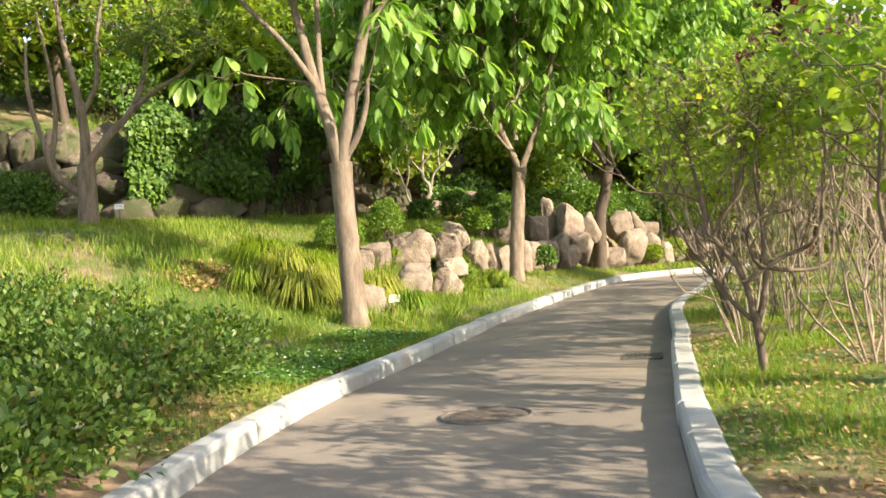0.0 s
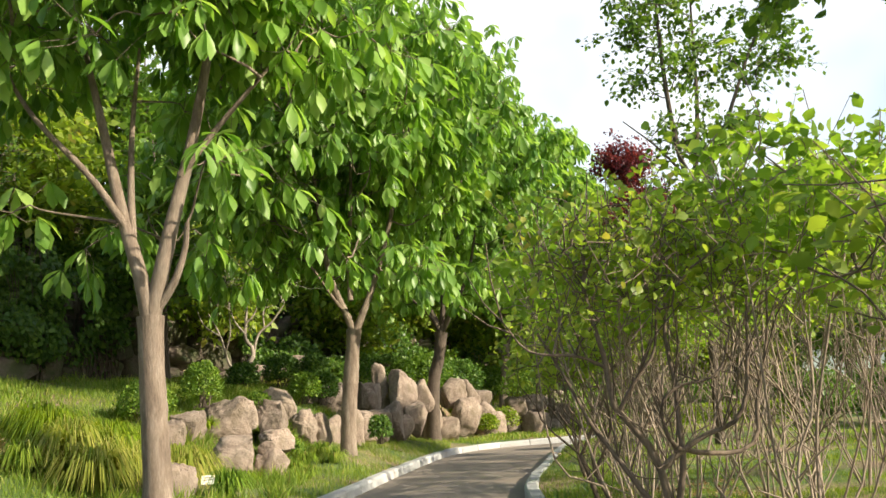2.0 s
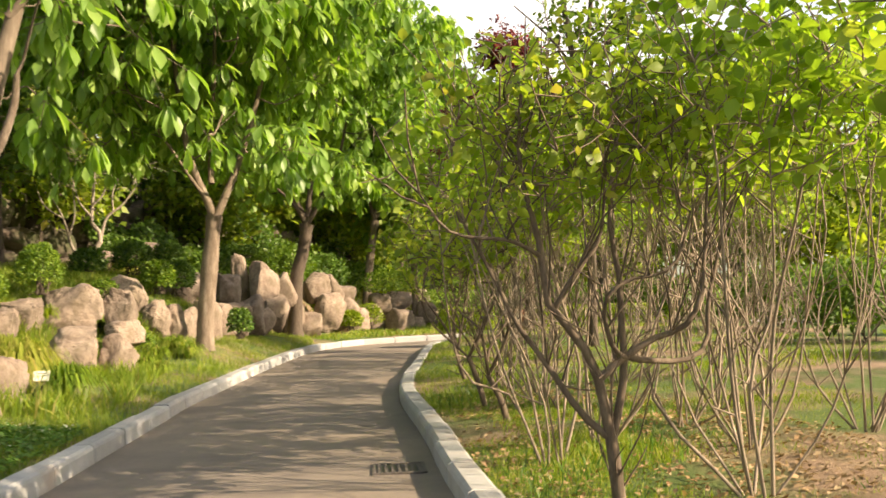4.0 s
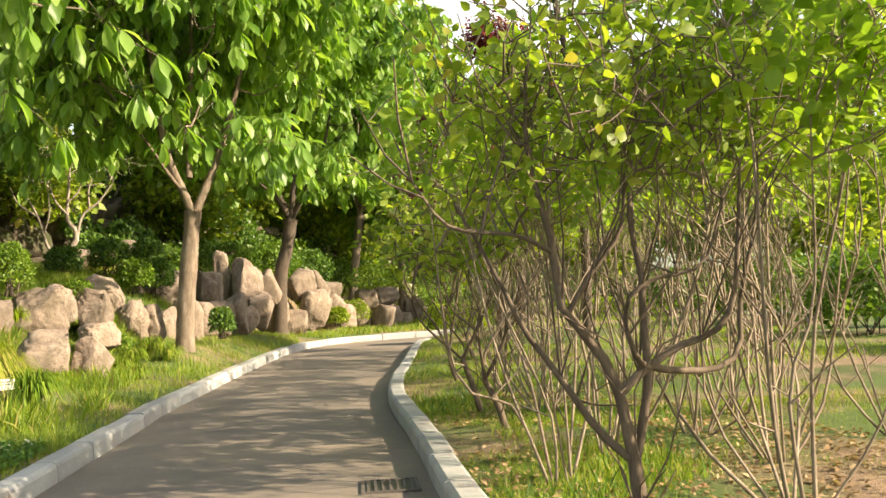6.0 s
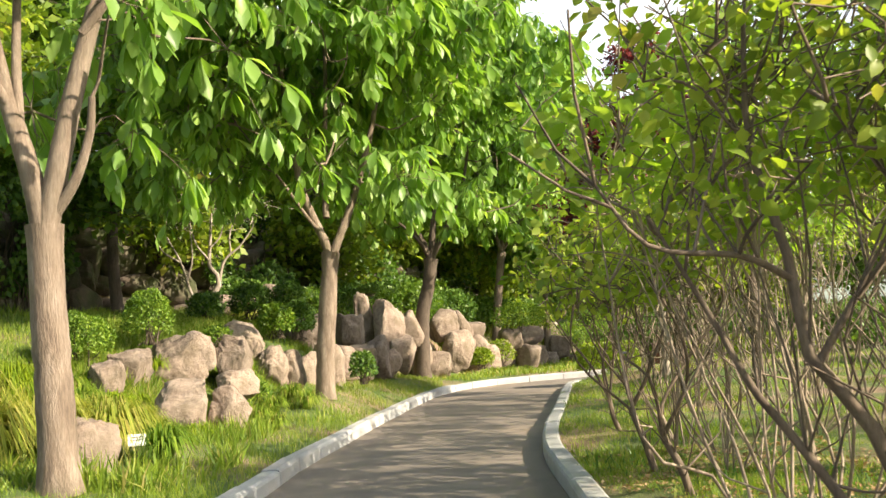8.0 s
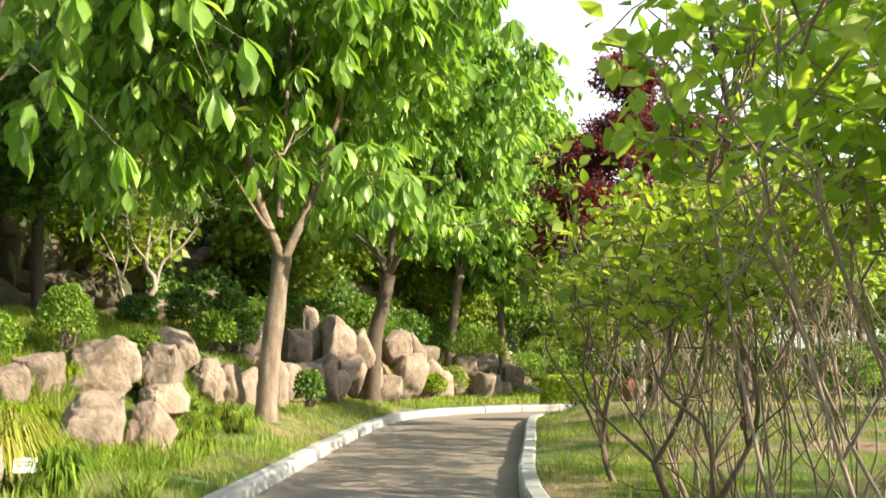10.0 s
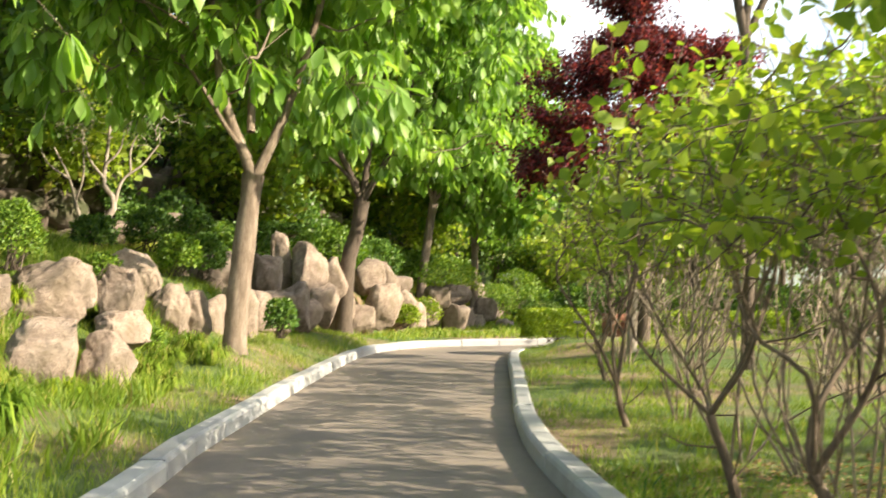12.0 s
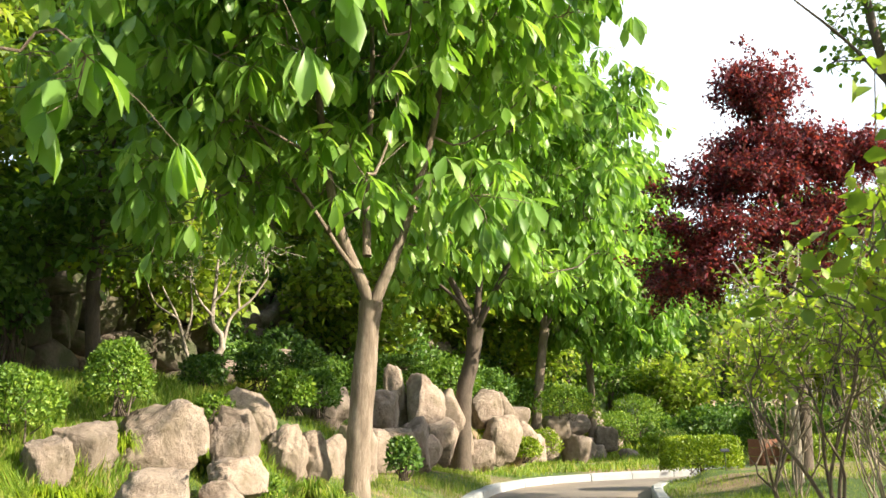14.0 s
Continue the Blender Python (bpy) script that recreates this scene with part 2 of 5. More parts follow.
def tubes(lines, sides=6, caps=True):
    """Verts and quads for many round limbs: lines of (points (n, 3), radii (n,))."""
    vs, fs, base = [], [], 0
    ang = np.linspace(0, 2 * np.pi, sides, endpoint=False)
    for pts, rad in lines:
        pts, rad = np.asarray(pts, float), np.asarray(rad, float)
        n = len(pts)
        tan = np.gradient(pts, axis=0)
        tan /= np.linalg.norm(tan, axis=1)[:, None] + 1e-9
        ref = np.where(np.abs(tan[:, 2:3]) < 0.9, [[0, 0, 1.0]], [[1.0, 0, 0]])
        ref = np.tile(ref[0], (n, 1))
        u = np.cross(tan, ref)
        u /= np.linalg.norm(u, axis=1)[:, None] + 1e-9
        w = np.cross(tan, u)
        ring = pts[:, None] + rad[:, None, None] * (np.cos(ang)[None, :, None] * u[:, None] + np.sin(ang)[None, :, None] * w[:, None])
        vs.append(ring.reshape(-1, 3))
        i, j = np.meshgrid(np.arange(n - 1), np.arange(sides), indexing="ij")
        a, b = base + i * sides + j, base + i * sides + (j + 1) % sides
        fs.append(np.stack([a, b, b + sides, a + sides], -1).reshape(-1, 4))
        base += n * sides
    return np.vstack(vs), np.vstack(fs)


def unit(v):
    return v / (np.linalg.norm(v, axis=-1, keepdims=True) + 1e-9)


def scatter_leaves(pos, along, normal, size, template, faces):
    """Copies of a small leaf (x across, y along, z up) at many places as one set of verts and faces."""
    y = unit(along)
    x = unit(np.cross(y, normal))
    z = np.cross(x, y)
    t = np.asarray(template)
    v = pos[:, None] + size[:, None, None] * (t[None, :, 0:1] * x[:, None] + t[None, :, 1:2] * y[:, None] + t[None, :, 2:3] * z[:, None])
    f = np.asarray(faces)[None] + (np.arange(len(pos)) * len(t))[:, None, None]
    return v.reshape(-1, 3), f.reshape(-1, np.asarray(faces).shape[1])


# leaves, 1 long: an obovate drooping one, an oval folded one, a plain small one, a blade
def folded(widths, droop, fold):
    t, n = [], len(widths)
    for i, w in enumerate(widths):
        y = i / (n - 1)
        z = -droop * y * y
        t += [(-w, y, z + fold * w), (0, y, z), (w, y, z + fold * w)]
    f = []
    for i in range(n - 1):
        a = 3 * i
        f += [(a, a + 1, a + 4, a + 3), (a + 1, a + 2, a + 5, a + 4)]
    return t, f


OBOVATE = folded((0.012, 0.08, 0.16, 0.2, 0.02), 0.3, 0.35)
OVAL = folded((0.05, 0.36, 0.28, 0.01), 0.18, 0.25)
SMALL = folded((0.03, 0.3, 0.02), 0.1, 0.4)
DIAMOND = ([(0, 0, 0), (0.3, 0.5, 0.1), (0, 1, -0.1), (-0.3, 0.5, 0.1)], [(0, 1, 2, 3)])
BLADE = ([(-0.02, 0, 0), (0.02, 0, 0), (0.015, 0.55, -0.06), (-0.015, 0.55, -0.06), (0.002, 1, -0.28), (-0.002, 1, -0.28)], [(0, 1, 2, 3), (3, 2, 4, 5)])


# ---- plan ----
LEFT = smooth_line([(-0.3, -6), (-0.6, 0), (-0.75, 3), (-0.78, 5), (-0.7, 6.6), (-0.55, 7.9), (-0.27, 9.4), (0.1, 11.6), (0.47, 13.8), (0.66, 15), (1.06, 16.8), (1.82, 20.2),
                    (3.0, 25), (3.6, 26.8), (4.27, 28.1), (5.2, 29.0), (6.3, 29.4), (8, 29.7), (12, 29.9), (20, 29.9)], 0.25)
RIGHT = smooth_line([(2.1, -6), (1.9, 0), (1.88, 3.5), (1.96, 4.65), (2.11, 6.1), (2.35, 7.9), (2.52, 9.2), (2.83, 11.3), (3.17, 14), (3.65, 16.3), (4.75, 20.4), (5.7, 24),
                     (6.2, 25.5), (6.9, 26.6), (8, 27.1), (12, 27.3), (20, 27.3)], 0.25)
WALL_LINE = smooth_line([(-22, 14), (-14, 17), (-9, 19.5), (-6.2, 22), (-4.3, 26.5), (-2.2, 30.5), (1, 35), (4, 40), (8, 48), (14, 60)], 0.5)
TERRACE = smooth_line([(0.2, 26), (1.6, 28.8), (2.6, 30.4), (4.2, 32.8), (6.3, 37), (8, 42), (12, 52), (18, 66)], 0.5)


def off_line(px, py, line):
    """Distance to a line in the plan, positive to its left."""
    best, side = np.full(px.shape, 1e9), np.zeros(px.shape)
    for (ax, ay), (bx, by) in zip(line[:-1], line[1:]):
        dx, dy = bx - ax, by - ay
        u = np.clip(((px - ax) * dx + (py - ay) * dy) / (dx * dx + dy * dy), 0, 1)
        ex, ey = px - ax - u * dx, py - ay - u * dy
        d = np.hypot(ex, ey)
        near = d < best
        best = np.where(near, d, best)
        side = np.where(near, dx * (py - ay) - dy * (px - ax), side)
    return best * np.sign(side)


PROFILES = [
    (4, [0.2, 1, 3, 6, 10, 14], [0.13, 0.2, 0.4, 1.0, 2.1, 2.6]),
    (12, [0.2, 1.3, 2.5, 4, 7, 10, 14], [0.13, 0.26, 0.42, 0.75, 1.8, 2.3, 2.6]),
    (15, [0.2, 1, 2, 3.4, 5, 7, 10], [0.13, 0.26, 0.45, 1.0, 1.45, 2.0, 2.3]),
    (17.5, [0.2, 1, 2, 2.45, 3.0, 3.6, 5, 7, 10], [0.13, 0.22, 0.27, 0.36, 0.75, 1.0, 1.4, 2.0, 2.3]),
    (20, [0.2, 0.9, 1.5, 2.1, 3, 4, 6, 8, 12], [0.13, 0.47, 0.55, 1.1, 1.5, 1.7, 1.95, 2.2, 2.5]),
    (26, [0.2, 1, 1.5, 2.2, 3, 5, 8, 12], [0.13, 0.4, 0.55, 1.3, 1.8, 2.2, 2.5, 2.8]),
    (30, [0.2, 1, 3, 4, 6, 12], [0.13, 0.3, 0.6, 1.2, 2.0, 2.8]),
]


def ground_z(px, py):
    px, py = np.atleast_1d(np.asarray(px, float)), np.atleast_1d(np.asarray(py, float))
    dl, dr = off_line(px, py, LEFT), -off_line(px, py, RIGHT)
    ys = [p[0] for p in PROFILES]
    table = np.array([np.interp(dl, d, z) for _, d, z in PROFILES])
    k = np.clip(np.interp(py, ys, range(len(ys))), 0, len(ys) - 1.0001)
    i = k.astype(int)
    u = k - i
    left = np.take_along_axis(table, i[None], 0)[0] * (1 - u) + np.take_along_axis(table, i[None] + 1, 0)[0] * u
    s = off_line(px, py, TERRACE)
    far = 0.16 - np.clip((py - 31) * 0.02, 0, 0.35) + np.interp(s, [-0.3, 0.6, 2, 6, 10], [0, 1.2, 1.7, 2.4, 2.9])
    v = np.clip((py - 27.5) / 3.0, 0, 1)
    v = v * v * (3 - 2 * v)
    left = left * (1 - v) + far * v
    w = off_line(px, py, WALL_LINE)
    left = left + np.interp(w, [-0.1, 0.7, 4, 20, 45, 120], [0, 1.9, 3.0, 8.5, 15, 22])
    right = 0.13 + np.interp(dr, [0.2, 1, 4, 20, 60], [0, 0.04, 0.1, 0.1, -1.0])
    bend = np.clip((px - 6.2) / 1.2, 0, 1) * np.clip((py - 19) / 5.5, 0, 1) * np.clip((dr - 0.2) / 0.7, 0, 1) * np.clip((16 - px) / 3, 0, 1)
    right = right + 0.2 * bend * (3 - 2 * bend) * bend
    z = np.where(dl > 0.1, left, np.where(dr > 0.1, right, -0.06))
    rough = np.array([noise.noise((a * 0.9, b * 0.9, 0)) * 0.05 + noise.noise((a * 0.25, b * 0.25, 5)) * 0.08 for a, b in zip(px.ravel(), py.ravel())]).reshape(px.shape)
    lim = np.clip((np.maximum(dl, dr) - 0.25) / 1.5, 0, 1)
    return z + rough * lim


def gz(x, y):
    return float(ground_z(x, y)[0])
# ---- ground, path, kerbs ----
def spaced(*runs):
    return np.unique(np.round(np.concatenate([np.arange(a, b, s) for a, b, s in runs]), 3))


gx = spaced((-120, -30, 6), (-30, -10, 1), (-10, -3, 0.35), (-3, 9, 0.1), (9, 20, 0.5), (20, 40, 2), (40, 400, 24))
gy = spaced((-60, -8, 4), (-8, -1, 0.5), (-1, 32, 0.14), (32, 50, 0.5), (50, 80, 2), (80, 440, 24))
GX, GY = np.meshgrid(gx, gy)
GZ = ground_z(GX, GY)
n_y, n_x = GX.shape
ii, jj = np.meshgrid(np.arange(n_y - 1), np.arange(n_x - 1), indexing="ij")
q = ii * n_x + jj
ground = new("ground", mesh_of("ground", np.stack([GX, GY, GZ], -1).reshape(-1, 3), np.stack([q, q + 1, q + n_x + 1, q + n_x], -1).reshape(-1, 4), SOIL, True))
tagged(ground, "brown soil bank with thatch and patches of green", "ground", kind="structure")


def ribbon(line_a, line_b, z):
    ta, tb = np.linspace(0, len(line_a) - 1, 160), np.linspace(0, len(line_b) - 1, 160)
    a = np.column_stack([np.interp(ta, np.arange(len(line_a)), line_a[:, k]) for k in (0, 1)])
    b = np.column_stack([np.interp(tb, np.arange(len(line_b)), line_b[:, k]) for k in (0, 1)])
    cols = 9
    w = np.linspace(0, 1, cols)
    xy = a[:, None] * (1 - w)[None, :, None] + b[:, None] * w[None, :, None]
    crown = z + 0.012 * (1 - (2 * w - 1) ** 2)
    v = np.concatenate([xy, np.broadcast_to(crown[None, :, None], (160, cols, 1))], -1).reshape(-1, 3)
    i, j = np.meshgrid(np.arange(159), np.arange(cols - 1), indexing="ij")
    k = i * cols + j
    return v, np.stack([k, k + 1, k + cols + 1, k + cols], -1).reshape(-1, 4)


path = tagged(new("path", mesh_of("path", *ribbon(LEFT, RIGHT, 0.0), ASPHALT, True)), "worn grey-brown asphalt garden path", "path", kind="structure")


def kerb_run(name, line, side, label):
    """Dressed kerb stones a metre long, laid end to end; side: +1 stands to the left of the line."""
    run = tagged(new(name), label, "kerb", kind="structure")
    line = smooth_line(line[::2], 1.0)
    profile = [(0.0, -0.1), (0.002, 0.115), (0.014, 0.14), (0.04, 0.155), (0.17, 0.155), (0.192, 0.146), (0.2, 0.125), (0.2, -0.1)]
    rnd = random.Random(3 if side > 0 else 4)
    for k in range(len(line) - 1):
        a, b = line[k], line[k + 1]
        t = (b - a) / np.linalg.norm(b - a)
        n = np.array((-t[1], t[0])) * side
        prev_t = line[k] - line[max(k - 1, 0)] if k else b - a
        next_t = line[min(k + 2, len(line) - 1)] - b if k + 2 < len(line) else b - a
        na = unit((t + unit(prev_t)))
        nb = unit((t + unit(next_t)))
        na, nb = np.array((-na[1], na[0])) * side, np.array((-nb[1], nb[0])) * side
        gap, lift, shove = 0.006, rnd.uniform(-0.008, 0.008), rnd.uniform(-0.006, 0.006)
        stations = [(a + t * gap, na, -0.008), (a + t * (gap + 0.012), na, 0), ((a + b) / 2, n, 0), (b - t * (gap + 0.012), nb, 0), (b - t * gap, nb, -0.008)]
        bm = bmesh.new()
        rings = []
        for p, m, inset in stations:
            ring = []
            for d, z in profile:
                dd = min(max(d, -inset), 0.2 + inset)
                zz = min(z, 0.155 + inset)
                ring.append(bm.verts.new((*(p + m * (dd + shove)), zz + lift)))
            rings.append(ring)
        for r1, r2 in zip(rings[:-1], rings[1:]):
            for i in range(len(profile) - 1):
                bm.faces.new((r1[i], r1[i + 1], r2[i + 1], r2[i]))
        bm.faces.new(rings[0])
        bm.faces.new(rings[-1][::-1])
        bmesh.ops.recalc_face_normals(bm, faces=bm.faces)
        part("kerb_stone", bm_mesh("kerb_stone", bm, GRANITE), run)
    return run


kerb_run("kerb_1", LEFT, 1, "pale granite kerb stones along the grass bank")
kerb_run("kerb_2", RIGHT, -1, "pale granite kerb stones along the shrub lawn")


# ---- trees ----
class Limbs:
    """A skeleton of limbs: main ones given, finer ones led from the nearest limb to tips spread through the crown."""

    def __init__(self, seed):
        self.rng = np.random.default_rng(seed)
        self.lines, self.nodes, self.owner = [], [], []

    def add(self, pts, r0, r1, n=8):
        pts = smooth_line(pts, max(0.08, np.linalg.norm(np.asarray(pts[-1], float) - np.asarray(pts[0], float)) / n))
        rad = np.linspace(r0, r1, len(pts))
        self.lines.append([pts, rad])
        for p in pts[1:]:
            self.nodes.append(p)
        return self.lines[-1]

    def reach(self, tips, r_tip, up=0.5, wander=0.12, r_max=0.05, start=0):
        ends = []
        nodes = np.array(self.nodes[start:])
        order = np.argsort([np.min(np.linalg.norm(nodes - t, axis=1)) for t in tips])
        for t in np.asarray(tips)[order]:
            nodes = np.array(self.nodes[start:])
            d = np.linalg.norm(nodes - t, axis=1) + up * np.clip(nodes[:, 2] - t[2] + 0.15, 0, None) * 2
            a = nodes[np.argmin(d)]
            length = np.linalg.norm(t - a)
            if length < 0.12:
                ends.append((a, t))
                continue
            mid1 = a + (t - a) * 0.35 + self.rng.normal(0, wander * length, 3) + (0, 0, -0.05 * length)
            mid2 = a + (t - a) * 0.7 + self.rng.normal(0, wander * length * 0.7, 3) + (0, 0, 0.06 * length)
            r0 = min(r_max, r_tip + 0.012 * length)
            line = self.add([a, mid1, mid2, t], r0, r_tip, 7)
            ends.append((line[0][-2], t))
        return ends

    def mesh(self, name, mat, lo=0, hi=None, sides=6):
        return mesh_of(name, *tubes(self.lines[lo:hi], sides), mat, True)


def in_crown(rng, n, centre, radii, hollow=0.35, flat_base=-0.75):
    """Points through a crown, denser towards its outside, with bays and bulges."""
    out = []
    while len(out) < n:
        v = rng.normal(size=3)
        v /= np.linalg.norm(v)
        if v[2] < flat_base:
            continue
        r = (hollow + (1 - hollow) * rng.random() ** 0.6) * (0.82 + 0.35 * noise.noise(v * 2.2 + np.array(centre)))
        out.append(np.array(centre) + v * radii * r)
    return np.array(out)


def whorls(rng, ends, per, size, spread=0.6, droop=0.55):
    """Leaves in a star round each twig's end, hanging outwards."""
    pos, along, nor, sz = [], [], [], []
    for a, t in ends:
        d = unit(t - a)
        turn = rng.uniform(0, 6.28)
        u = unit(np.cross(d, (0.3, 0.2, 0.9)))
        w = np.cross(d, u)
        k = rng.integers(per - 1, per + 2)
        for i in range(k):
            an = turn + 6.283 * i / k + rng.normal(0, 0.2)
            side = np.cos(an) * u + np.sin(an) * w
            v = unit(side * spread + d * 0.25 + np.array((0, 0, -droop)) + rng.normal(0, 0.15, 3))
            pos.append(t + side * 0.02 + rng.normal(0, 0.01, 3))
            along.append(v)
            nor.append(unit(side * 0.7 + np.array((0, 0, 0.75)) + rng.normal(0, 0.2, 3)))
            sz.append(size * rng.uniform(0.6, 1.15))
    return np.array(pos), np.array(along), np.array(nor), np.array(sz)


def along_twigs(rng, lines, every, size, jitter=0.08, droop=0.2, frac=0.4):
    """Leaves set singly along the outer part of twigs."""
    pos, along = [], []
    for pts, rad in lines:
        length = np.linalg.norm(np.diff(pts, axis=0), axis=1).sum()
        n = max(2, int(length * (1 - frac) / every))
        for u in rng.uniform(frac, 1.02, n):
            k = min(u, 0.999) * (len(pts) - 1)
            i = int(k)
            pos.append(pts[i] + (pts[i + 1] - pts[i]) * (k - i) + rng.normal(0, jitter, 3))
            along.append(unit(unit(pts[i + 1] - pts[i]) * 0.5 + rng.normal(0, 0.7, 3) + np.array((0, 0, -droop))))
    pos, along = np.array(pos), np.array(along)
    nor = unit(rng.normal(0, 0.5, (len(pos), 3)) + np.array((0, 0, 0.9)))
    return pos, along, nor, size * rng.uniform(0.6, 1.2, len(pos))


def row_tree(at, seed, trunk, mains, crown_c, crown_r, tips, size, label, bark=BARK, r_base=0.16, extra=6, reach_r=0.045, low_share=0.2):
    """A tree of the row: a clean trunk that forks into upright limbs, with big drooping leaves in stars."""
    ob = thing("row_tree", at, label, "tree", "row of broad-leaved trees beside the path")
    s = Limbs(seed)
    rng = s.rng
    pts = smooth_line(trunk, 0.12)
    rad = np.interp(np.linspace(0, 1, len(pts)), [0, 0.05, 0.15, 0.85, 1], np.array([1.3, 1.1, 1, 0.88, 0.98]) * r_base)
    rad = rad * (1 + 0.03 * rng.normal(size=len(pts)))
    s.lines.append([pts, rad])
    tr = part("trunk", mesh_of("trunk", *tubes(s.lines[:1], 14), bark, True), ob)
    for m in mains:
        s.add(m[0], m[1], m[2], 12)
        part("limb", s.mesh("limb", bark, len(s.lines) - 1, None, 10), ob)
    hi = len(s.lines)
    t = in_crown(rng, tips, crown_c, np.array(crown_r))
    low = in_crown(rng, int(tips * low_share), (crown_c[0], crown_c[1], trunk[-1][2] + 1.35), np.array((crown_r[0] * 0.8, crown_r[1] * 0.8, 0.85)))
    t = np.vstack([t, low])
    ends = s.reach(t, 0.006, r_max=reach_r)
    more = []
    for a, e in ends:
        for _ in range(extra):
            o = e + rng.normal(0, 0.28, 3)
            more.append((e + (o - e) * 0.2, o))
            s.lines.append([np.array([e + (a - e) * 0.4, (e + o) / 2 + rng.normal(0, 0.03, 3), o]), np.array([0.006, 0.004, 0.003])])
    tagged(part("branchwork", s.mesh("branchwork", bark, hi, None, 5), ob), kind="stuff")
    leaf = scatter_leaves(*whorls(rng, ends + more, 6, size, 0.6, 0.7), *OBOVATE)
    tagged(part("foliage", mesh_of("foliage", *leaf, L_BIG, True), ob), kind="stuff")
    return ob


T1, T2, T3, T4, T5 = (-1.22, 12.48), (0.87, 20.3), (3.37, 30.3), (7.06, 40.4), (9.35, 42.0)
row_tree((*T1, gz(*T1) - 0.03), 11, [(0, 0, 0), (-0.02, 0, 0.8), (-0.05, 0, 1.6), (-0.06, 0, 2.25)],
         [([(-0.06, 0, 2.15), (-0.16, 0, 2.7), (-0.38, 0.05, 3.5), (-0.65, 0.2, 4.7), (-0.9, 0.3, 5.8)], 0.1, 0.03),
          ([(-0.06, 0, 2.15), (0.07, 0.0, 2.75), (0.22, 0.0, 3.4), (0.45, 0.1, 4.4), (0.7, 0.1, 5.8), (0.7, 0.1, 6.8)], 0.105, 0.03),
          ([(0.0, 0, 2.3), (0.22, -0.05, 2.62), (0.36, -0.1, 3.0), (0.4, -0.15, 3.3)], 0.055, 0.03),
          ([(-0.24, 0, 3.0), (-0.28, 0.1, 3.7), (-0.3, 0.3, 4.6), (-0.2, 0.3, 5.6)], 0.05, 0.02),
          ([(-0.32, 0, 3.3), (-0.7, -0.1, 3.9), (-1.3, -0.2, 4.6), (-1.7, -0.2, 5.3)], 0.05, 0.02),
          ([(0.3, 0, 3.9), (0.9, -0.1, 4.6), (1.5, -0.3, 5.2)], 0.045, 0.02)],
         (0.1, 0.1, 6.8), (3.6, 3.3, 3.1), 240, 0.35, "broad-leaved tree with a pale forked trunk on the grass verge", low_share=0.04)
row_tree((*T2, gz(*T2) - 0.03), 22, [(0, 0, 0), (0.05, 0, 0.8), (0.13, 0, 1.6), (0.22, 0, 2.42)],
         [([(0.21, 0, 2.35), (0.08, 0, 2.75), (-0.2, 0, 3.5), (-0.4, 0.1, 5.0), (-0.5, 0, 6.8)], 0.08, 0.025),
          ([(0.24, 0, 2.35), (0.4, 0, 2.72), (0.66, 0.1, 3.35), (1.1, 0.1, 4.8), (1.3, 0, 6.3)], 0.08, 0.025),
          ([(0.17, 0, 2.65), (-0.12, -0.1, 3.0), (-0.5, -0.2, 3.6), (-1.2, -0.3, 4.6)], 0.035, 0.012),
          ([(0.18, 0, 3.0), (0.2, 0.2, 4.0), (0.3, 0.3, 5.5), (0.3, 0.2, 7.2)], 0.06, 0.02)],
         (-0.1, 0, 6.8), (4.3, 3.7, 4.0), 380, 0.36, "broad-leaved tree with a straight pale trunk among boulders and grass", low_share=0.09)
row_tree((*T3, gz(*T3) - 0.03), 33, [(0, 0, 0), (0.02, 0, 0.9), (0.1, 0, 1.9), (0.3, 0, 2.6), (0.4, 0, 3.3)],
         [([(0.4, 0, 3.25), (0.2, 0, 3.8), (-0.2, 0, 4.6), (-0.6, 0.1, 6)], 0.1, 0.03),
          ([(0.4, 0, 3.3), (0.5, 0, 4), (0.6, 0.1, 5.2), (0.5, 0.1, 7)], 0.1, 0.03),
          ([(0.42, 0, 3.3), (0.8, -0.1, 4), (1.3, -0.2, 5), (1.6, -0.2, 6.2)], 0.09, 0.03),
          ([(0.38, 0, 3.3), (0.0, -0.2, 3.9), (-0.8, -0.4, 4.6)], 0.06, 0.02)],
         (0.8, 0, 8.4), (4.4, 3.6, 4.9), 330, 0.38, "broad-leaved tree with a dark leaning trunk before the rock garden", BARK_DARK, 0.2, low_share=0.08)
row_tree((*T4, gz(*T4) - 0.05), 44, [(0, 0, 0), (0.1, 0, 1.2), (0.3, 0, 2.6), (0.45, 0, 3.6)],
         [([(0.45, 0, 3.5), (0.2, 0, 4.5), (-0.3, 0, 6)], 0.09, 0.03), ([(0.45, 0, 3.6), (0.6, 0, 4.6), (0.9, 0.1, 7)], 0.09, 0.03),
          ([(0.48, 0, 3.6), (1.0, -0.1, 4.4), (1.7, -0.2, 5.6)], 0.07, 0.03)],
         (0.5, 0, 8.4), (4.6, 3.8, 5.6), 300, 0.42, "slender broad-leaved tree at the bend of the path", BARK, 0.17)
row_tree((*T5, gz(*T5) - 0.05), 55, [(0, 0, 0), (0.03, 0, 1.5), (0.05, 0, 3.2)],
         [([(0.05, 0, 3.1), (-0.3, 0, 4.3), (-0.7, 0, 6)], 0.08, 0.03), ([(0.05, 0, 3.2), (0.3, 0, 4.6), (0.6, 0.1, 6.5)], 0.08, 0.03)],
         (0.4, 0, 7.6), (4.4, 3.6, 5.0), 260, 0.42, "slender broad-leaved tree far along the row", BARK, 0.15)
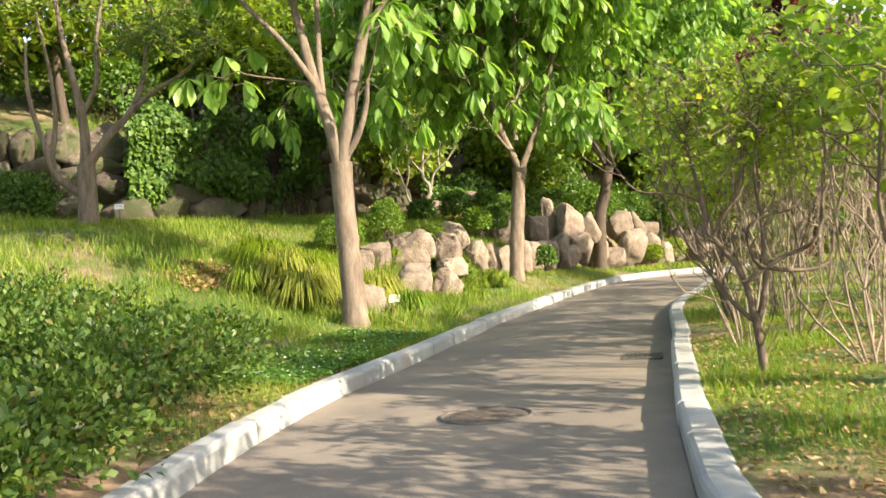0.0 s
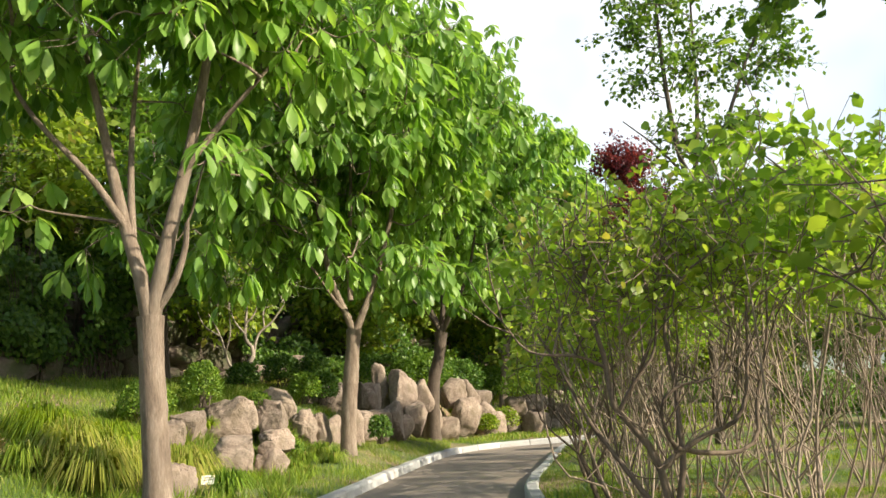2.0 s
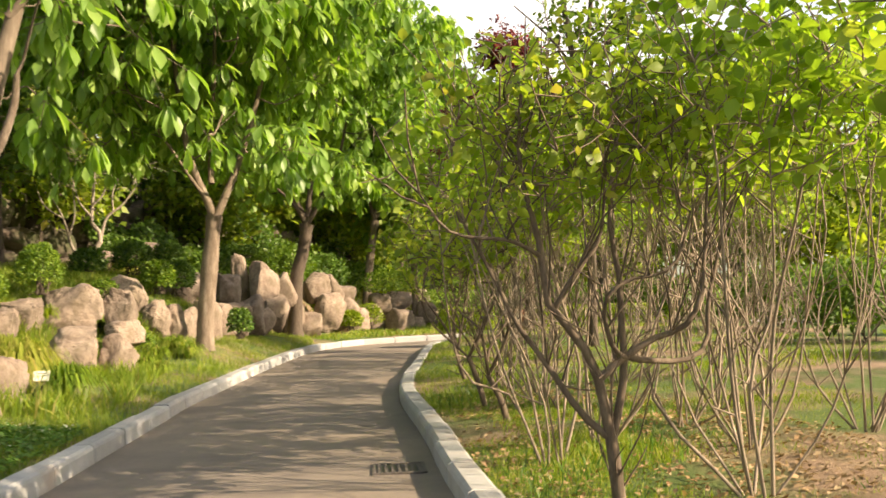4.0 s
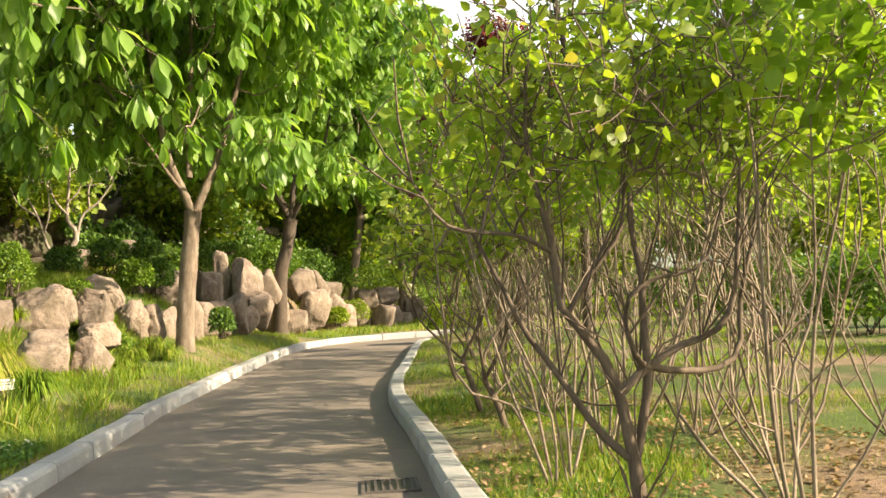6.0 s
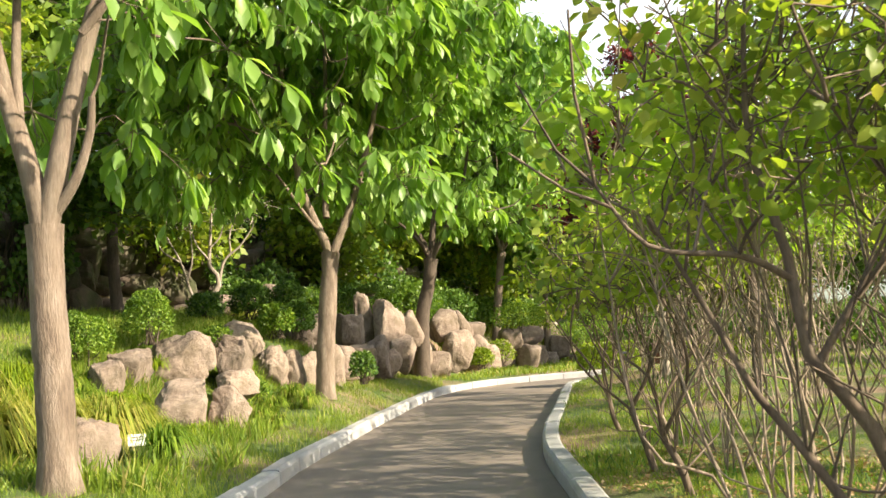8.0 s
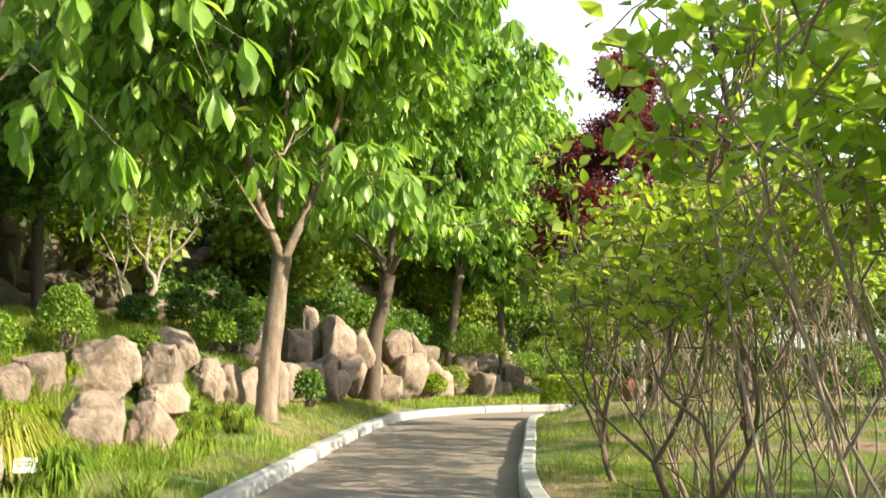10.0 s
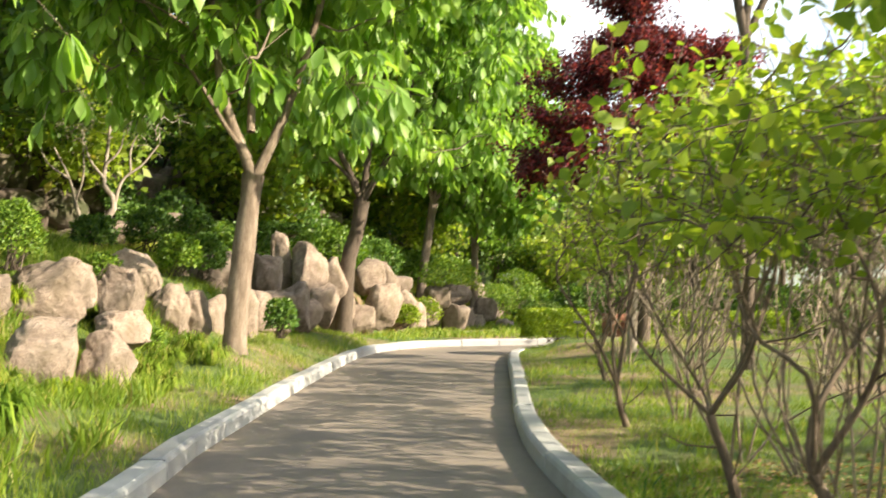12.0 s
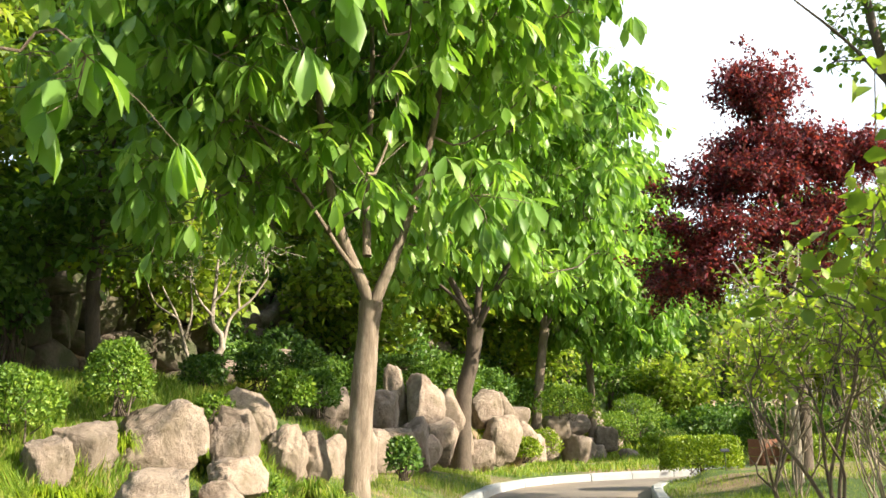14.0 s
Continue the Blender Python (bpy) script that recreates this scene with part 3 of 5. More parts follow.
# ---- shrub thicket on the lawn ----
def shrub(at, seed, stems, height, spread, leaf_mat, leaf_size, density, label, lean=(0, 0), bare=0.45, stem_r=0.028, trunk_h=0.0, bark=STEM, mains=(), crown=None):
    """A many-stemmed shrub: crooked stems from one foot, forking, with leaves on the outer twigs."""
    ob = thing("shrub", at, label, "shrub", "leafy shrubs of the thicket")
    s = Limbs(seed)
    rng = s.rng
    foot = np.zeros(3)
    if trunk_h:
        foot = np.array((lean[0] * 0.5, lean[1] * 0.5, trunk_h))
        s.add([(0, 0, -0.03), foot * 0.5 + rng.normal(0, 0.02, 3), foot], stem_r * 1.9, stem_r * 1.5, 6)
    for pts, r0, r1 in mains:
        s.add(pts, r0, r1, 12)
    for i in range(stems):
        an = 6.283 * i / stems + rng.normal(0, 0.35)
        out = spread * rng.uniform(0.3, 0.75)
        top = np.array((lean[0] + np.cos(an) * out, lean[1] + np.sin(an) * out, height * rng.uniform(0.62, 0.85)))
        st = foot if trunk_h else np.array((np.cos(an) * 0.07, np.sin(an) * 0.07, -0.03))
        m1 = st + (top - st) * 0.3 + rng.normal(0, 0.13, 3) + np.array((np.cos(an), np.sin(an), -0.15)) * 0.08 * spread
        m2 = st + (top - st) * 0.65 + rng.normal(0, 0.15, 3)
        r = stem_r * rng.uniform(0.65, 1.1)
        s.add([st, m1, m2, top], r, r * 0.35, 10)
    for i in range(len(s.lines)):
        part("stem", s.mesh("stem", bark, i, i + 1, 7), ob)
    hi = len(s.lines)
    for pts, rad in s.lines[:hi]:  # bare side twigs below the leaves
        for _ in range(7):
            k = rng.integers(len(pts) // 4, len(pts))
            out = unit(rng.normal(0, 1, 3) * (1, 1, 0.3)) * rng.uniform(0.15, 0.4) + np.array((0, 0, rng.uniform(0.15, 0.6)))
            s.lines.append([np.array([pts[k], pts[k] + out * 0.5 + rng.normal(0, 0.03, 3), pts[k] + out]), np.array([0.006, 0.0045, 0.003])])
    bare_end = len(s.lines)
    centre, radii = crown or ((lean[0], lean[1], height * 0.76), (spread, spread, height * 0.27))
    tips = in_crown(rng, int(density), centre, np.array(radii), 0.3)
    s.reach(tips, 0.0035, r_max=0.014, wander=0.14)
    mid = len(s.lines)
    for pts, rad in s.lines[bare_end:mid]:
        for _ in range(2):
            k = rng.integers(len(pts) // 3, len(pts))
            o = pts[k] + rng.normal(0, 0.16, 3) + (0, 0, 0.08)
            s.lines.append([np.array([pts[k], (pts[k] + o) / 2 + rng.normal(0, 0.02, 3), o]), np.array([0.004, 0.0032, 0.0025])])
    tagged(part("branchwork", s.mesh("branchwork", bark, hi, None, 4), ob), kind="stuff")
    lines = [l for l in s.lines[bare_end:] if l[0][-1][2] > height * bare]
    leaf = scatter_leaves(*along_twigs(rng, lines, 0.028, leaf_size * 1.0, 0.05, 0.25), *OVAL)
    tagged(part("foliage", mesh_of("foliage", *leaf, leaf_mat, True), ob), kind="stuff")
    return ob


# the crooked one beside the kerb: a short dark trunk, a Y of two stems, long arms reaching out from the second
CROOKED = (2.87, 6.9)
shrub((*CROOKED, gz(*CROOKED)), 199, 0, 2.4, 0.9, L_LILAC, 0.064, 120, "crooked dark-stemmed shrub with small green leaves beside the kerb", bare=0.6, crown=((-0.1, 0.0, 1.95), (0.9, 0.8, 0.55)), mains=[
    ([(0.02, 0, -0.04), (0.0, 0, 0.22), (-0.02, 0, 0.4)], 0.038, 0.032),
    ([(-0.02, 0, 0.38), (-0.05, -0.01, 0.55), (-0.08, -0.02, 0.68), (-0.13, -0.02, 0.81), (-0.23, -0.04, 0.94), (-0.32, -0.05, 1.03), (-0.35, -0.05, 1.14), (-0.38, -0.05, 1.4), (-0.45, -0.02, 1.75), (-0.42, 0, 2.15)], 0.03, 0.007),
    ([(-0.08, -0.02, 0.68), (0.0, 0.0, 0.74), (0.09, 0.02, 0.79)], 0.022, 0.019),
    ([(0.0, 0.02, 0.39), (0.05, 0.03, 0.56), (0.08, 0.03, 0.71), (0.08, 0.02, 0.85), (0.07, 0.02, 0.98), (0.08, 0.04, 1.2), (0.05, 0.06, 1.5), (0.12, 0.06, 2.0)], 0.024, 0.007),
    ([(0.09, 0.02, 0.79), (0.23, 0.0, 0.87), (0.39, -0.04, 0.93), (0.47, -0.06, 1.06), (0.51, -0.06, 1.3), (0.56, -0.04, 1.7)], 0.019, 0.006),
    ([(0.09, 0.02, 0.79), (0.22, 0.06, 0.76), (0.47, 0.1, 0.75), (0.6, 0.12, 0.84), (0.63, 0.14, 1.05), (0.75, 0.16, 1.45), (0.78, 0.16, 1.75)], 0.018, 0.006),
    ([(0.09, 0.02, 0.78), (0.0, -0.05, 0.83), (-0.05, -0.08, 0.93), (-0.06, -0.1, 1.08), (0.05, -0.12, 1.17), (0.28, -0.15, 1.23), (0.38, -0.18, 1.5)], 0.015, 0.005),
    ([(-0.04, 0, 0.4), (-0.15, 0.04, 0.51), (-0.23, 0.08, 0.64), (-0.34, 0.12, 0.82), (-0.44, 0.15, 0.97), (-0.54, 0.18, 1.2), (-0.72, 0.2, 1.55)], 0.02, 0.006),
    ([(-0.32, -0.05, 1.03), (-0.21, -0.1, 1.22), (-0.08, -0.12, 1.4), (-0.05, -0.15, 1.8)], 0.014, 0.005),
    ([(-0.36, -0.05, 1.3), (-0.55, -0.12, 1.38), (-0.85, -0.18, 1.42), (-1.0, -0.2, 1.6)], 0.012, 0.005)])
A = "crooked brown-stemmed shrub with green leaves on grass"
B = "many-stemmed shrub with yellow-green leaves on bare soil"
for k, (x, y, stems, h, sp, mat, size, dens, lab, lean, th) in enumerate([
    # the first six stand out of view, added to cast dappled shade on the path
    (3.5, 4.3, 6, 2.1, 0.9, L_LILAC, 0.09, 60, A, (0, 0), 0.4),
    (4.4, 5.6, 5, 2.3, 0.9, L_FRESH, 0.1, 60, B, (0, 0), 0.0),
    (3.7, 2.4, 7, 2.7, 1.1, L_LILAC, 0.09, 120, A, (0, 0), 0.0),
    (4.9, 3.4, 6, 2.4, 1.0, L_FRESH, 0.1, 70, B, (0, 0), 0.0),
    (3.4, 0.4, 7, 2.8, 1.1, L_LILAC, 0.09, 120, A, (0, 0), 0.0),
    (5.2, 1.2, 7, 3.1, 1.2, L_FRESH, 0.1, 120, B, (0, 0), 0.0),
    (3.08, 8.4, 5, 2.7, 0.95, L_FRESH, 0.095, 110, B, (-0.25, 0.15), 0.0),
    (3.45, 10.55, 3, 2.1, 0.75, L_LILAC, 0.085, 60, A, (-0.3, 0.1), 0.4),
    (3.72, 7.0, 5, 2.9, 1.0, L_FRESH, 0.1, 130, B, (0, 0), 0.0),
    (3.72, 9.1, 6, 2.9, 0.9, L_FRESH, 0.095, 110, B, (0.1, 0), 0.0),
    (4.5, 9.35, 6, 2.9, 0.95, L_FRESH, 0.095, 95, B, (0, 0), 0.0),
    (4.4, 8.2, 6, 3.0, 1.0, L_FRESH, 0.1, 110, B, (0.1, 0), 0.0),
    (5.3, 10.3, 6, 3.0, 1.0, L_LILAC, 0.09, 90, A, (0, 0), 0.0),
    (4.05, 11.3, 5, 2.6, 0.8, L_LILAC, 0.085, 70, A, (0, 0), 0.0),
    (4.41, 12.4, 5, 2.6, 0.8, L_LILAC, 0.085, 75, A, (0, 0), 0.0),
    (3.6, 11.75, 4, 2.5, 0.9, L_LILAC, 0.09, 70, A, (-0.3, 0.1), 0.5),
    (4.3, 13.1, 5, 2.7, 0.9, L_FRESH, 0.09, 80, B, (0, 0), 0.0),
    (4.2, 14.75, 5, 2.1, 0.85, L_LILAC, 0.08, 60, A, (-0.2, 0), 0.35),
    (4.95, 15.25, 5, 2.6, 0.9, L_FRESH, 0.09, 80, B, (0, 0), 0.0),
    (5.7, 13.2, 6, 3.0, 1.0, L_FRESH, 0.095, 90, B, (0, 0), 0.0),
    (6.4, 11.2, 6, 3.1, 1.1, L_FRESH, 0.1, 90, B, (0, 0), 0.0),
    (5.6, 8.6, 6, 3.1, 1.1, L_FRESH, 0.1, 100, B, (0, 0), 0.0),
    (6.0, 17.2, 5, 2.6, 0.9, L_LILAC, 0.09, 70, A, (0, 0), 0.0),
    (5.6, 18.9, 5, 2.3, 0.9, L_LILAC, 0.085, 60, A, (-0.2, 0), 0.35),
    (7.0, 15.6, 6, 3.2, 1.1, L_FRESH, 0.1, 80, B, (0, 0), 0.0),
    (7.1, 19.6, 6, 2.8, 1.0, L_FRESH, 0.1, 70, B, (0, 0), 0.0),
    (8.2, 18.0, 6, 3.2, 1.1, L_LILAC, 0.1, 70, A, (0, 0), 0.0),
    (7.9, 13.6, 6, 3.2, 1.1, L_LILAC, 0.1, 80, A, (0, 0), 0.0),
    (6.7, 20.9, 5, 2.6, 0.8, L_FRESH, 0.1, 45, B, (0, 0), 0.0),
    (8.6, 21.6, 6, 3.0, 1.1, L_LILAC, 0.1, 70, A, (0, 0), 0.0),
    (9.6, 16.2, 6, 3.2, 1.2, L_FRESH, 0.11, 70, B, (0, 0), 0.0),
    (9.3, 11.5, 6, 3.2, 1.2, L_LILAC, 0.11, 70, A, (0, 0), 0.0),
    (7.6, 9.8, 6, 3.2, 1.2, L_FRESH, 0.11, 90, B, (0, 0), 0.0),
    (10.4, 20.0, 6, 3.2, 1.3, L_LILAC, 0.12, 70, A, (0, 0), 0.0),
]):
    if k > 5 and not th:
        dens *= 1.15
    shrub((x, y, gz(x, y)), 200 + k, stems + (3 if th == 0 else 0), h, sp, mat, size, dens * (0.9 if k < 6 else 0.7), lab, lean, 0.5 if k < 6 else 0.6, 0.017 if th else 0.011, th, STEM if th else STEM_PALE)


# ---- boulders ----
def boulder_mesh(name, seed, size, mat, cuts=14, detail=3):
    """A quarried boulder: a lump split along flat faces, its edges worn, its faces pitted and cracked."""
    rng = np.random.default_rng(seed)
    bm = bmesh.new()
    bmesh.ops.create_icosphere(bm, subdivisions=detail, radius=1)
    v = np.array([p.co for p in bm.verts])
    v = np.sign(v) * np.abs(v) ** 0.54
    for _ in range(cuts):
        n = rng.normal(size=3)
        n /= np.linalg.norm(n)
        over = np.clip(v @ n - rng.uniform(0.62, 1.0), 0, None)
        v = v - 0.97 * over[:, None] * n
    v = v - (v.max(0) + v.min(0)) / 2
    v = v / np.abs(v).max(0)
    off = rng.uniform(0, 50, 3)
    for p, c in zip(bm.verts, v):
        u = Vector(c + off)
        crack = max(0.0, 1 - 9 * abs(noise.noise(u * 0.9 + Vector((7, 3, 1)))))
        k = 1 + 0.1 * noise.noise(u * 1.3) + 0.07 * noise.noise(u * 3.1) + 0.045 * noise.noise(u * 7.5) + 0.02 * noise.noise(u * 17) - 0.07 * crack
        p.co = Vector((c[0] * k * size[0] / 2, c[1] * k * size[1] / 2, c[2] * k * size[2] / 2))
    return bm_mesh(name, bm, mat, True)


def boulder(x, y, z, size, seed, mat=ROCK, turn=0, label="weathered tan boulder set in the grassy bank", group="boulders of the rock garden"):
    ob = new("boulder", boulder_mesh("boulder", seed, size, mat, 9, 5 if y < 21 else 4 if y < 34 else 3))
    tip = random.Random(seed)
    ob.matrix_basis = pose(x, y, z, tip.uniform(-6, 6), tip.uniform(-7, 7), turn)
    return tagged(ob, label, "rock", group)


# x, y, centre z, size, turn
for k, (x, y, z, sx, sy, sz, tn) in enumerate([
    (-1.18, 19.0, 1.22, 0.88, 0.8, 0.8, 0), (-0.45, 19.15, 1.12, 0.46, 0.6, 0.9, -8), (-0.33, 18.3, 0.82, 0.52, 0.55, 0.46, 15), (-0.92, 17.0, 0.58, 0.72, 0.7, 0.85, -8), (-0.35, 17.25, 0.48, 0.54, 0.55, 0.76, 5),
    (-2.02, 17.7, 1.0, 0.4, 0.5, 0.66, 20), (-1.82, 18.3, 1.17, 0.58, 0.5, 0.55, 8), (-0.44, 20.5, 1.5, 0.6, 0.6, 0.66, 0), (0.0, 20.3, 0.95, 0.52, 0.6, 0.8, 5), (0.3, 20.55, 0.9, 0.42, 0.5, 0.75, 40),
    (0.48, 22.1, 0.82, 0.5, 0.6, 0.8, 0), (-1.3, 13.5, 0.46, 0.62, 0.55, 0.78, 28),
    (0.85, 23.2, 0.9, 0.7, 0.7, 0.8, 0), (0.4, 24.7, 1.6, 0.86, 0.8, 0.75, 0), (1.1, 24.6, 0.9, 0.8, 0.8, 0.8, 30),
    (1.42, 26.2, 1.5, 0.62, 0.8, 1.0, 12), (1.84, 28.7, 1.85, 0.42, 0.5, 1.35, 0), (2.36, 28.4, 1.7, 0.75, 0.8, 1.2, 20), (1.54, 25.0, 0.9, 0.72, 0.7, 0.75, 0), (1.98, 26.0, 0.98, 0.64, 0.7, 0.95, 15),
    (2.71, 28.0, 0.98, 0.58, 0.6, 0.95, 0), (2.25, 27.4, 0.75, 0.6, 0.6, 0.7, 30), (3.07, 30.1, 1.6, 0.58, 0.7, 0.95, 0), (3.3, 30.9, 0.8, 0.7, 0.7, 1.0, 0),
    (4.18, 32.5, 1.65, 0.8, 0.8, 0.95, 20), (4.87, 33.6, 1.62, 0.6, 0.7, 0.9, 15), (4.58, 32.0, 0.85, 0.85, 0.8, 1.15, 10), (3.87, 31.0, 0.55, 0.6, 0.6, 0.75, 0), (5.3, 33.9, 0.7, 0.8, 0.8, 1.1, 35),
    (5.5, 35.2, 1.35, 0.7, 0.7, 0.8, 15), (6.0, 36.0, 0.5, 0.9, 0.8, 0.9, 40), (7.03, 37.2, 1.0, 0.75, 0.8, 0.85, 0), (7.6, 37.0, 0.35, 0.75, 0.8, 1.0, 10), (6.6, 36.7, 0.6, 0.7, 0.7, 0.9, 0),
    (8.3, 39.6, 0.3, 0.9, 0.8, 0.9, 25), (8.4, 40.6, 1.1, 0.9, 0.8, 0.8, 0), (9.78, 42.0, 0.6, 0.82, 0.8, 0.85, 0), (10.12, 40.2, -0.1, 0.7, 0.7, 0.8, 20), (9.2, 40.9, 0.1, 0.7, 0.7, 0.7, 50),
    (7.39, 40.3, 0.65, 0.76, 0.8, 1.3, 20), (8.9, 43.6, 0.9, 1.1, 1.0, 1.2, 0), (9.93, 43.4, 0.4, 1.05, 0.9, 1.2, 25),
    (9.6, 46.5, 0.6, 1.6, 1.0, 1.1, 0), (11.0, 46.0, 0.2, 1.0, 0.9, 0.7, 0), (10.6, 47.5, 1.1, 1.2, 1.0, 1.0, 40), (12.2, 48.0, 0.3, 1.1, 0.9, 0.9, 10), (-2.75, 16.3, 0.95, 0.42, 0.4, 0.4, 0),
    (-1.45, 26.9, 2.25, 0.9, 0.7, 0.7, 10), (-0.5, 27.2, 2.4, 0.8, 0.7, 0.8, 0),
]):
    boulder(x, y, z, (sx * 1.1, sy * 1.1, sz * 1.06), 400 + k, ROCK, tn)

# stones of the tall dry wall under the hill, biggest at its foot
wall = tagged(new("wall_west"), "dry wall of mossy boulders under the hillside, darkened for tree shade", "wall", kind="structure")
rw = random.Random(9)
shapes = [boulder_mesh("stone", 600 + k, (1, 1, 1), WALLROCK, 11, 3) for k in range(14)]
run = smooth_line(WALL_LINE[::4], 0.1)
for row, (lo, hi_) in enumerate(((0.7, 1.7), (0.5, 1.4), (0.45, 1.3), (0.4, 1.0))):
    s = rw.uniform(0, 1)
    dist = np.r_[0, np.cumsum(np.linalg.norm(np.diff(run, axis=0), axis=1))]
    while s < dist[-1] - 3:
        w = rw.uniform(lo, hi_)
        i = int(np.searchsorted(dist, s + w / 2))
        a, b = run[max(i - 3, 0)], run[min(i + 3, len(run) - 1)]
        t = unit(b - a)
        p = run[min(i, len(run) - 1)] + np.array((t[1], -t[0])) * (0.15 - 0.16 * row + rw.uniform(-0.12, 0.12))
        h = rw.uniform(0.42, 0.95)
        st = part("stone", shapes[rw.randrange(14)], wall)
        foot = gz(*(p + np.array((t[1], -t[0])) * 0.5))
        st.matrix_basis = pose(p[0], p[1], foot + 0.22 + row * 0.52 + rw.uniform(-0.1, 0.1), rw.uniform(-14, 14), rw.uniform(-16, 16), math.degrees(math.atan2(t[1], t[0])) + rw.uniform(-10, 10)) @ Matrix.Diagonal((w * 1.08, 0.9, h * 1.1, 1))
        s += w
# ---- clipped bushes, hedges, azaleas ----
def y_near(at):
    return at[2] > -10 and at[0] < 1 and at[1] > 17 and at[1] < 21


def leafy(name, at, radii, n, mat, size, label, category="bush", group="", boxy=2.0, seed=0, turn=0, depth=0.45, lumps=0.16, tidy=0.5):
    """A dense bush: short stems, and small leaves in layers through its outer shell. boxy: 2 a ball, more a block."""
    rng = np.random.default_rng(seed)
    ob = thing(name, at, label, category, group, turn=turn)
    R = np.array(radii)
    v = unit(rng.normal(size=(n, 3)))
    v[:, 2] = np.where(v[:, 2] < -0.55, -v[:, 2], v[:, 2])
    k = (np.abs(v) ** boxy).sum(1) ** (-1 / boxy)
    bump = np.array([1 + lumps * noise.noise(Vector(p) * 2.6 + Vector((seed * 1.7, 0, 0))) + 0.5 * lumps * noise.noise(Vector(p) * 7 + Vector((seed, 3, 0))) for p in v])
    p = v * k[:, None] * (bump * (1 - depth * rng.random(n) ** 2))[:, None]
    pos = p * R + np.array((0, 0, R[2] * 0.95))
    pos[:, 2] = np.maximum(pos[:, 2], 0.03)
    out = unit(p / R)
    along = unit(out * tidy + rng.normal(0, 0.6, (n, 3)) + np.array((0, 0, 0.25)))
    leaf = scatter_leaves(pos, along, unit(out + rng.normal(0, 0.4, (n, 3)) + np.array((0, 0, 0.3))), size * rng.uniform(0.6, 1.25, n), *(SMALL if y_near(at) else DIAMOND))
    tagged(part("foliage", mesh_of("foliage", *leaf, mat, True), ob), kind="stuff")
    lines = []
    for i in range(14):
        a = np.array((rng.normal(0, R[0] * 0.25), rng.normal(0, R[1] * 0.25), -0.03))
        e = unit(rng.normal(size=3) + np.array((0, 0, 0.8))) * R * 0.8 + np.array((0, 0, R[2] * 0.9))
        lines.append((np.array([a, (a + e) / 2 + rng.normal(0, 0.03, 3), e]), np.array([0.012, 0.008, 0.004])))
    tagged(part("branchwork", mesh_of("branchwork", *tubes(lines, 5), BARK_DARK, True), ob), kind="stuff")
    return ob


R1 = "clipped bushes of the rock garden"
for k, (x, y, z, rx, ry, rz, n, mat, lab) in enumerate([
    (-1.7, 19.1, 1.55, 0.36, 0.36, 0.4, 3800, L_BOX, "rounded green bush above the boulders"),
    (-2.5, 18.2, 1.3, 0.48, 0.45, 0.36, 4500, L_BOX, "low rounded green bush above the boulders"),
    # the next three take the darker ivy leaf, tree shade put into the colour
    (-1.5, 24.2, 1.95, 0.36, 0.36, 0.3, 1800, L_IVY, "clipped bush, its dark green leaf colour standing in for tree shade"),
    (-0.65, 25.0, 2.0, 0.46, 0.42, 0.36, 2400, L_IVY, "clipped bush, its dark green leaf colour standing in for tree shade"),
    (0.12, 25.2, 2.05, 0.34, 0.34, 0.34, 1800, L_IVY, "clipped bush, its dark green leaf colour standing in for tree shade"),
    (-0.05, 23.2, 1.55, 0.34, 0.34, 0.32, 1800, L_BOX, "green bush tucked between boulders"),
    (0.35, 23.9, 1.5, 0.34, 0.34, 0.36, 1600, L_IVY, "dark green bush tucked between boulders"),
    (-0.78, 19.9, 1.4, 0.24, 0.22, 0.18, 900, L_BOX, "small leafy tuft between boulders"),
    (-0.12, 19.3, 0.5, 0.2, 0.2, 0.16, 700, L_BOX, "small leafy tuft at a boulder's foot"),
    (1.55, 22.0, 0.6, 0.22, 0.22, 0.28, 800, L_IVY, "small dark bush at a boulder's foot"),
    (2.0, 30.0, 2.55, 0.38, 0.36, 0.14, 1200, L_IVY, "flat-topped little pine on a pointed rock"),
    (4.35, 32.7, 0.85, 0.3, 0.3, 0.5, 1400, L_HEDGE, "yellow-green bush against pale rock"),
    (5.4, 33.2, 0.3, 0.35, 0.3, 0.3, 1200, L_HEDGE, "yellow-green bush against pale rock"),
    (6.5, 36.4, 0.2, 0.5, 0.4, 0.45, 1400, L_HEDGE, "yellow-green bush at the rocks' foot"),
    (7.3, 37.0, 1.3, 0.9, 0.6, 0.5, 2000, L_BOX, "spreading green bush among rocks"),
    (8.6, 41.5, 1.1, 0.9, 0.7, 0.6, 2000, L_HEDGE, "spreading yellow-green bush among rocks"),
    (9.6, 42.5, 0.0, 0.6, 0.5, 0.5, 1400, L_HEDGE, "yellow-green bush at the bend"),
    (10.8, 44.5, 0.2, 1.0, 0.8, 0.7, 2000, L_BOX, "rounded bush at the bend"),
    (12.0, 45.5, 0.6, 1.1, 0.9, 0.8, 2000, L_BOX, "rounded bush at the bend"),
    (12.8, 44.0, -0.1, 0.8, 0.7, 0.5, 1500, L_AZALEA, "low rounded bush at the bend"),
    (11.6, 42.0, -0.1, 0.6, 0.5, 0.4, 1300, L_HEDGE, "low yellow-green bush at the bend"),
]):
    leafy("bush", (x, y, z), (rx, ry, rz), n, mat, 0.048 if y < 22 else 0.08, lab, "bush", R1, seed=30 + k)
leafy("hedge", (7.3, 26.0, gz(7.3, 26.0)), (0.7, 0.42, 0.33), 9000, L_HEDGE, 0.05, "clipped yellow-green hedge block on the lawn", "hedge", "clipped hedges", 6, 71, -8, 0.3, 0.05)
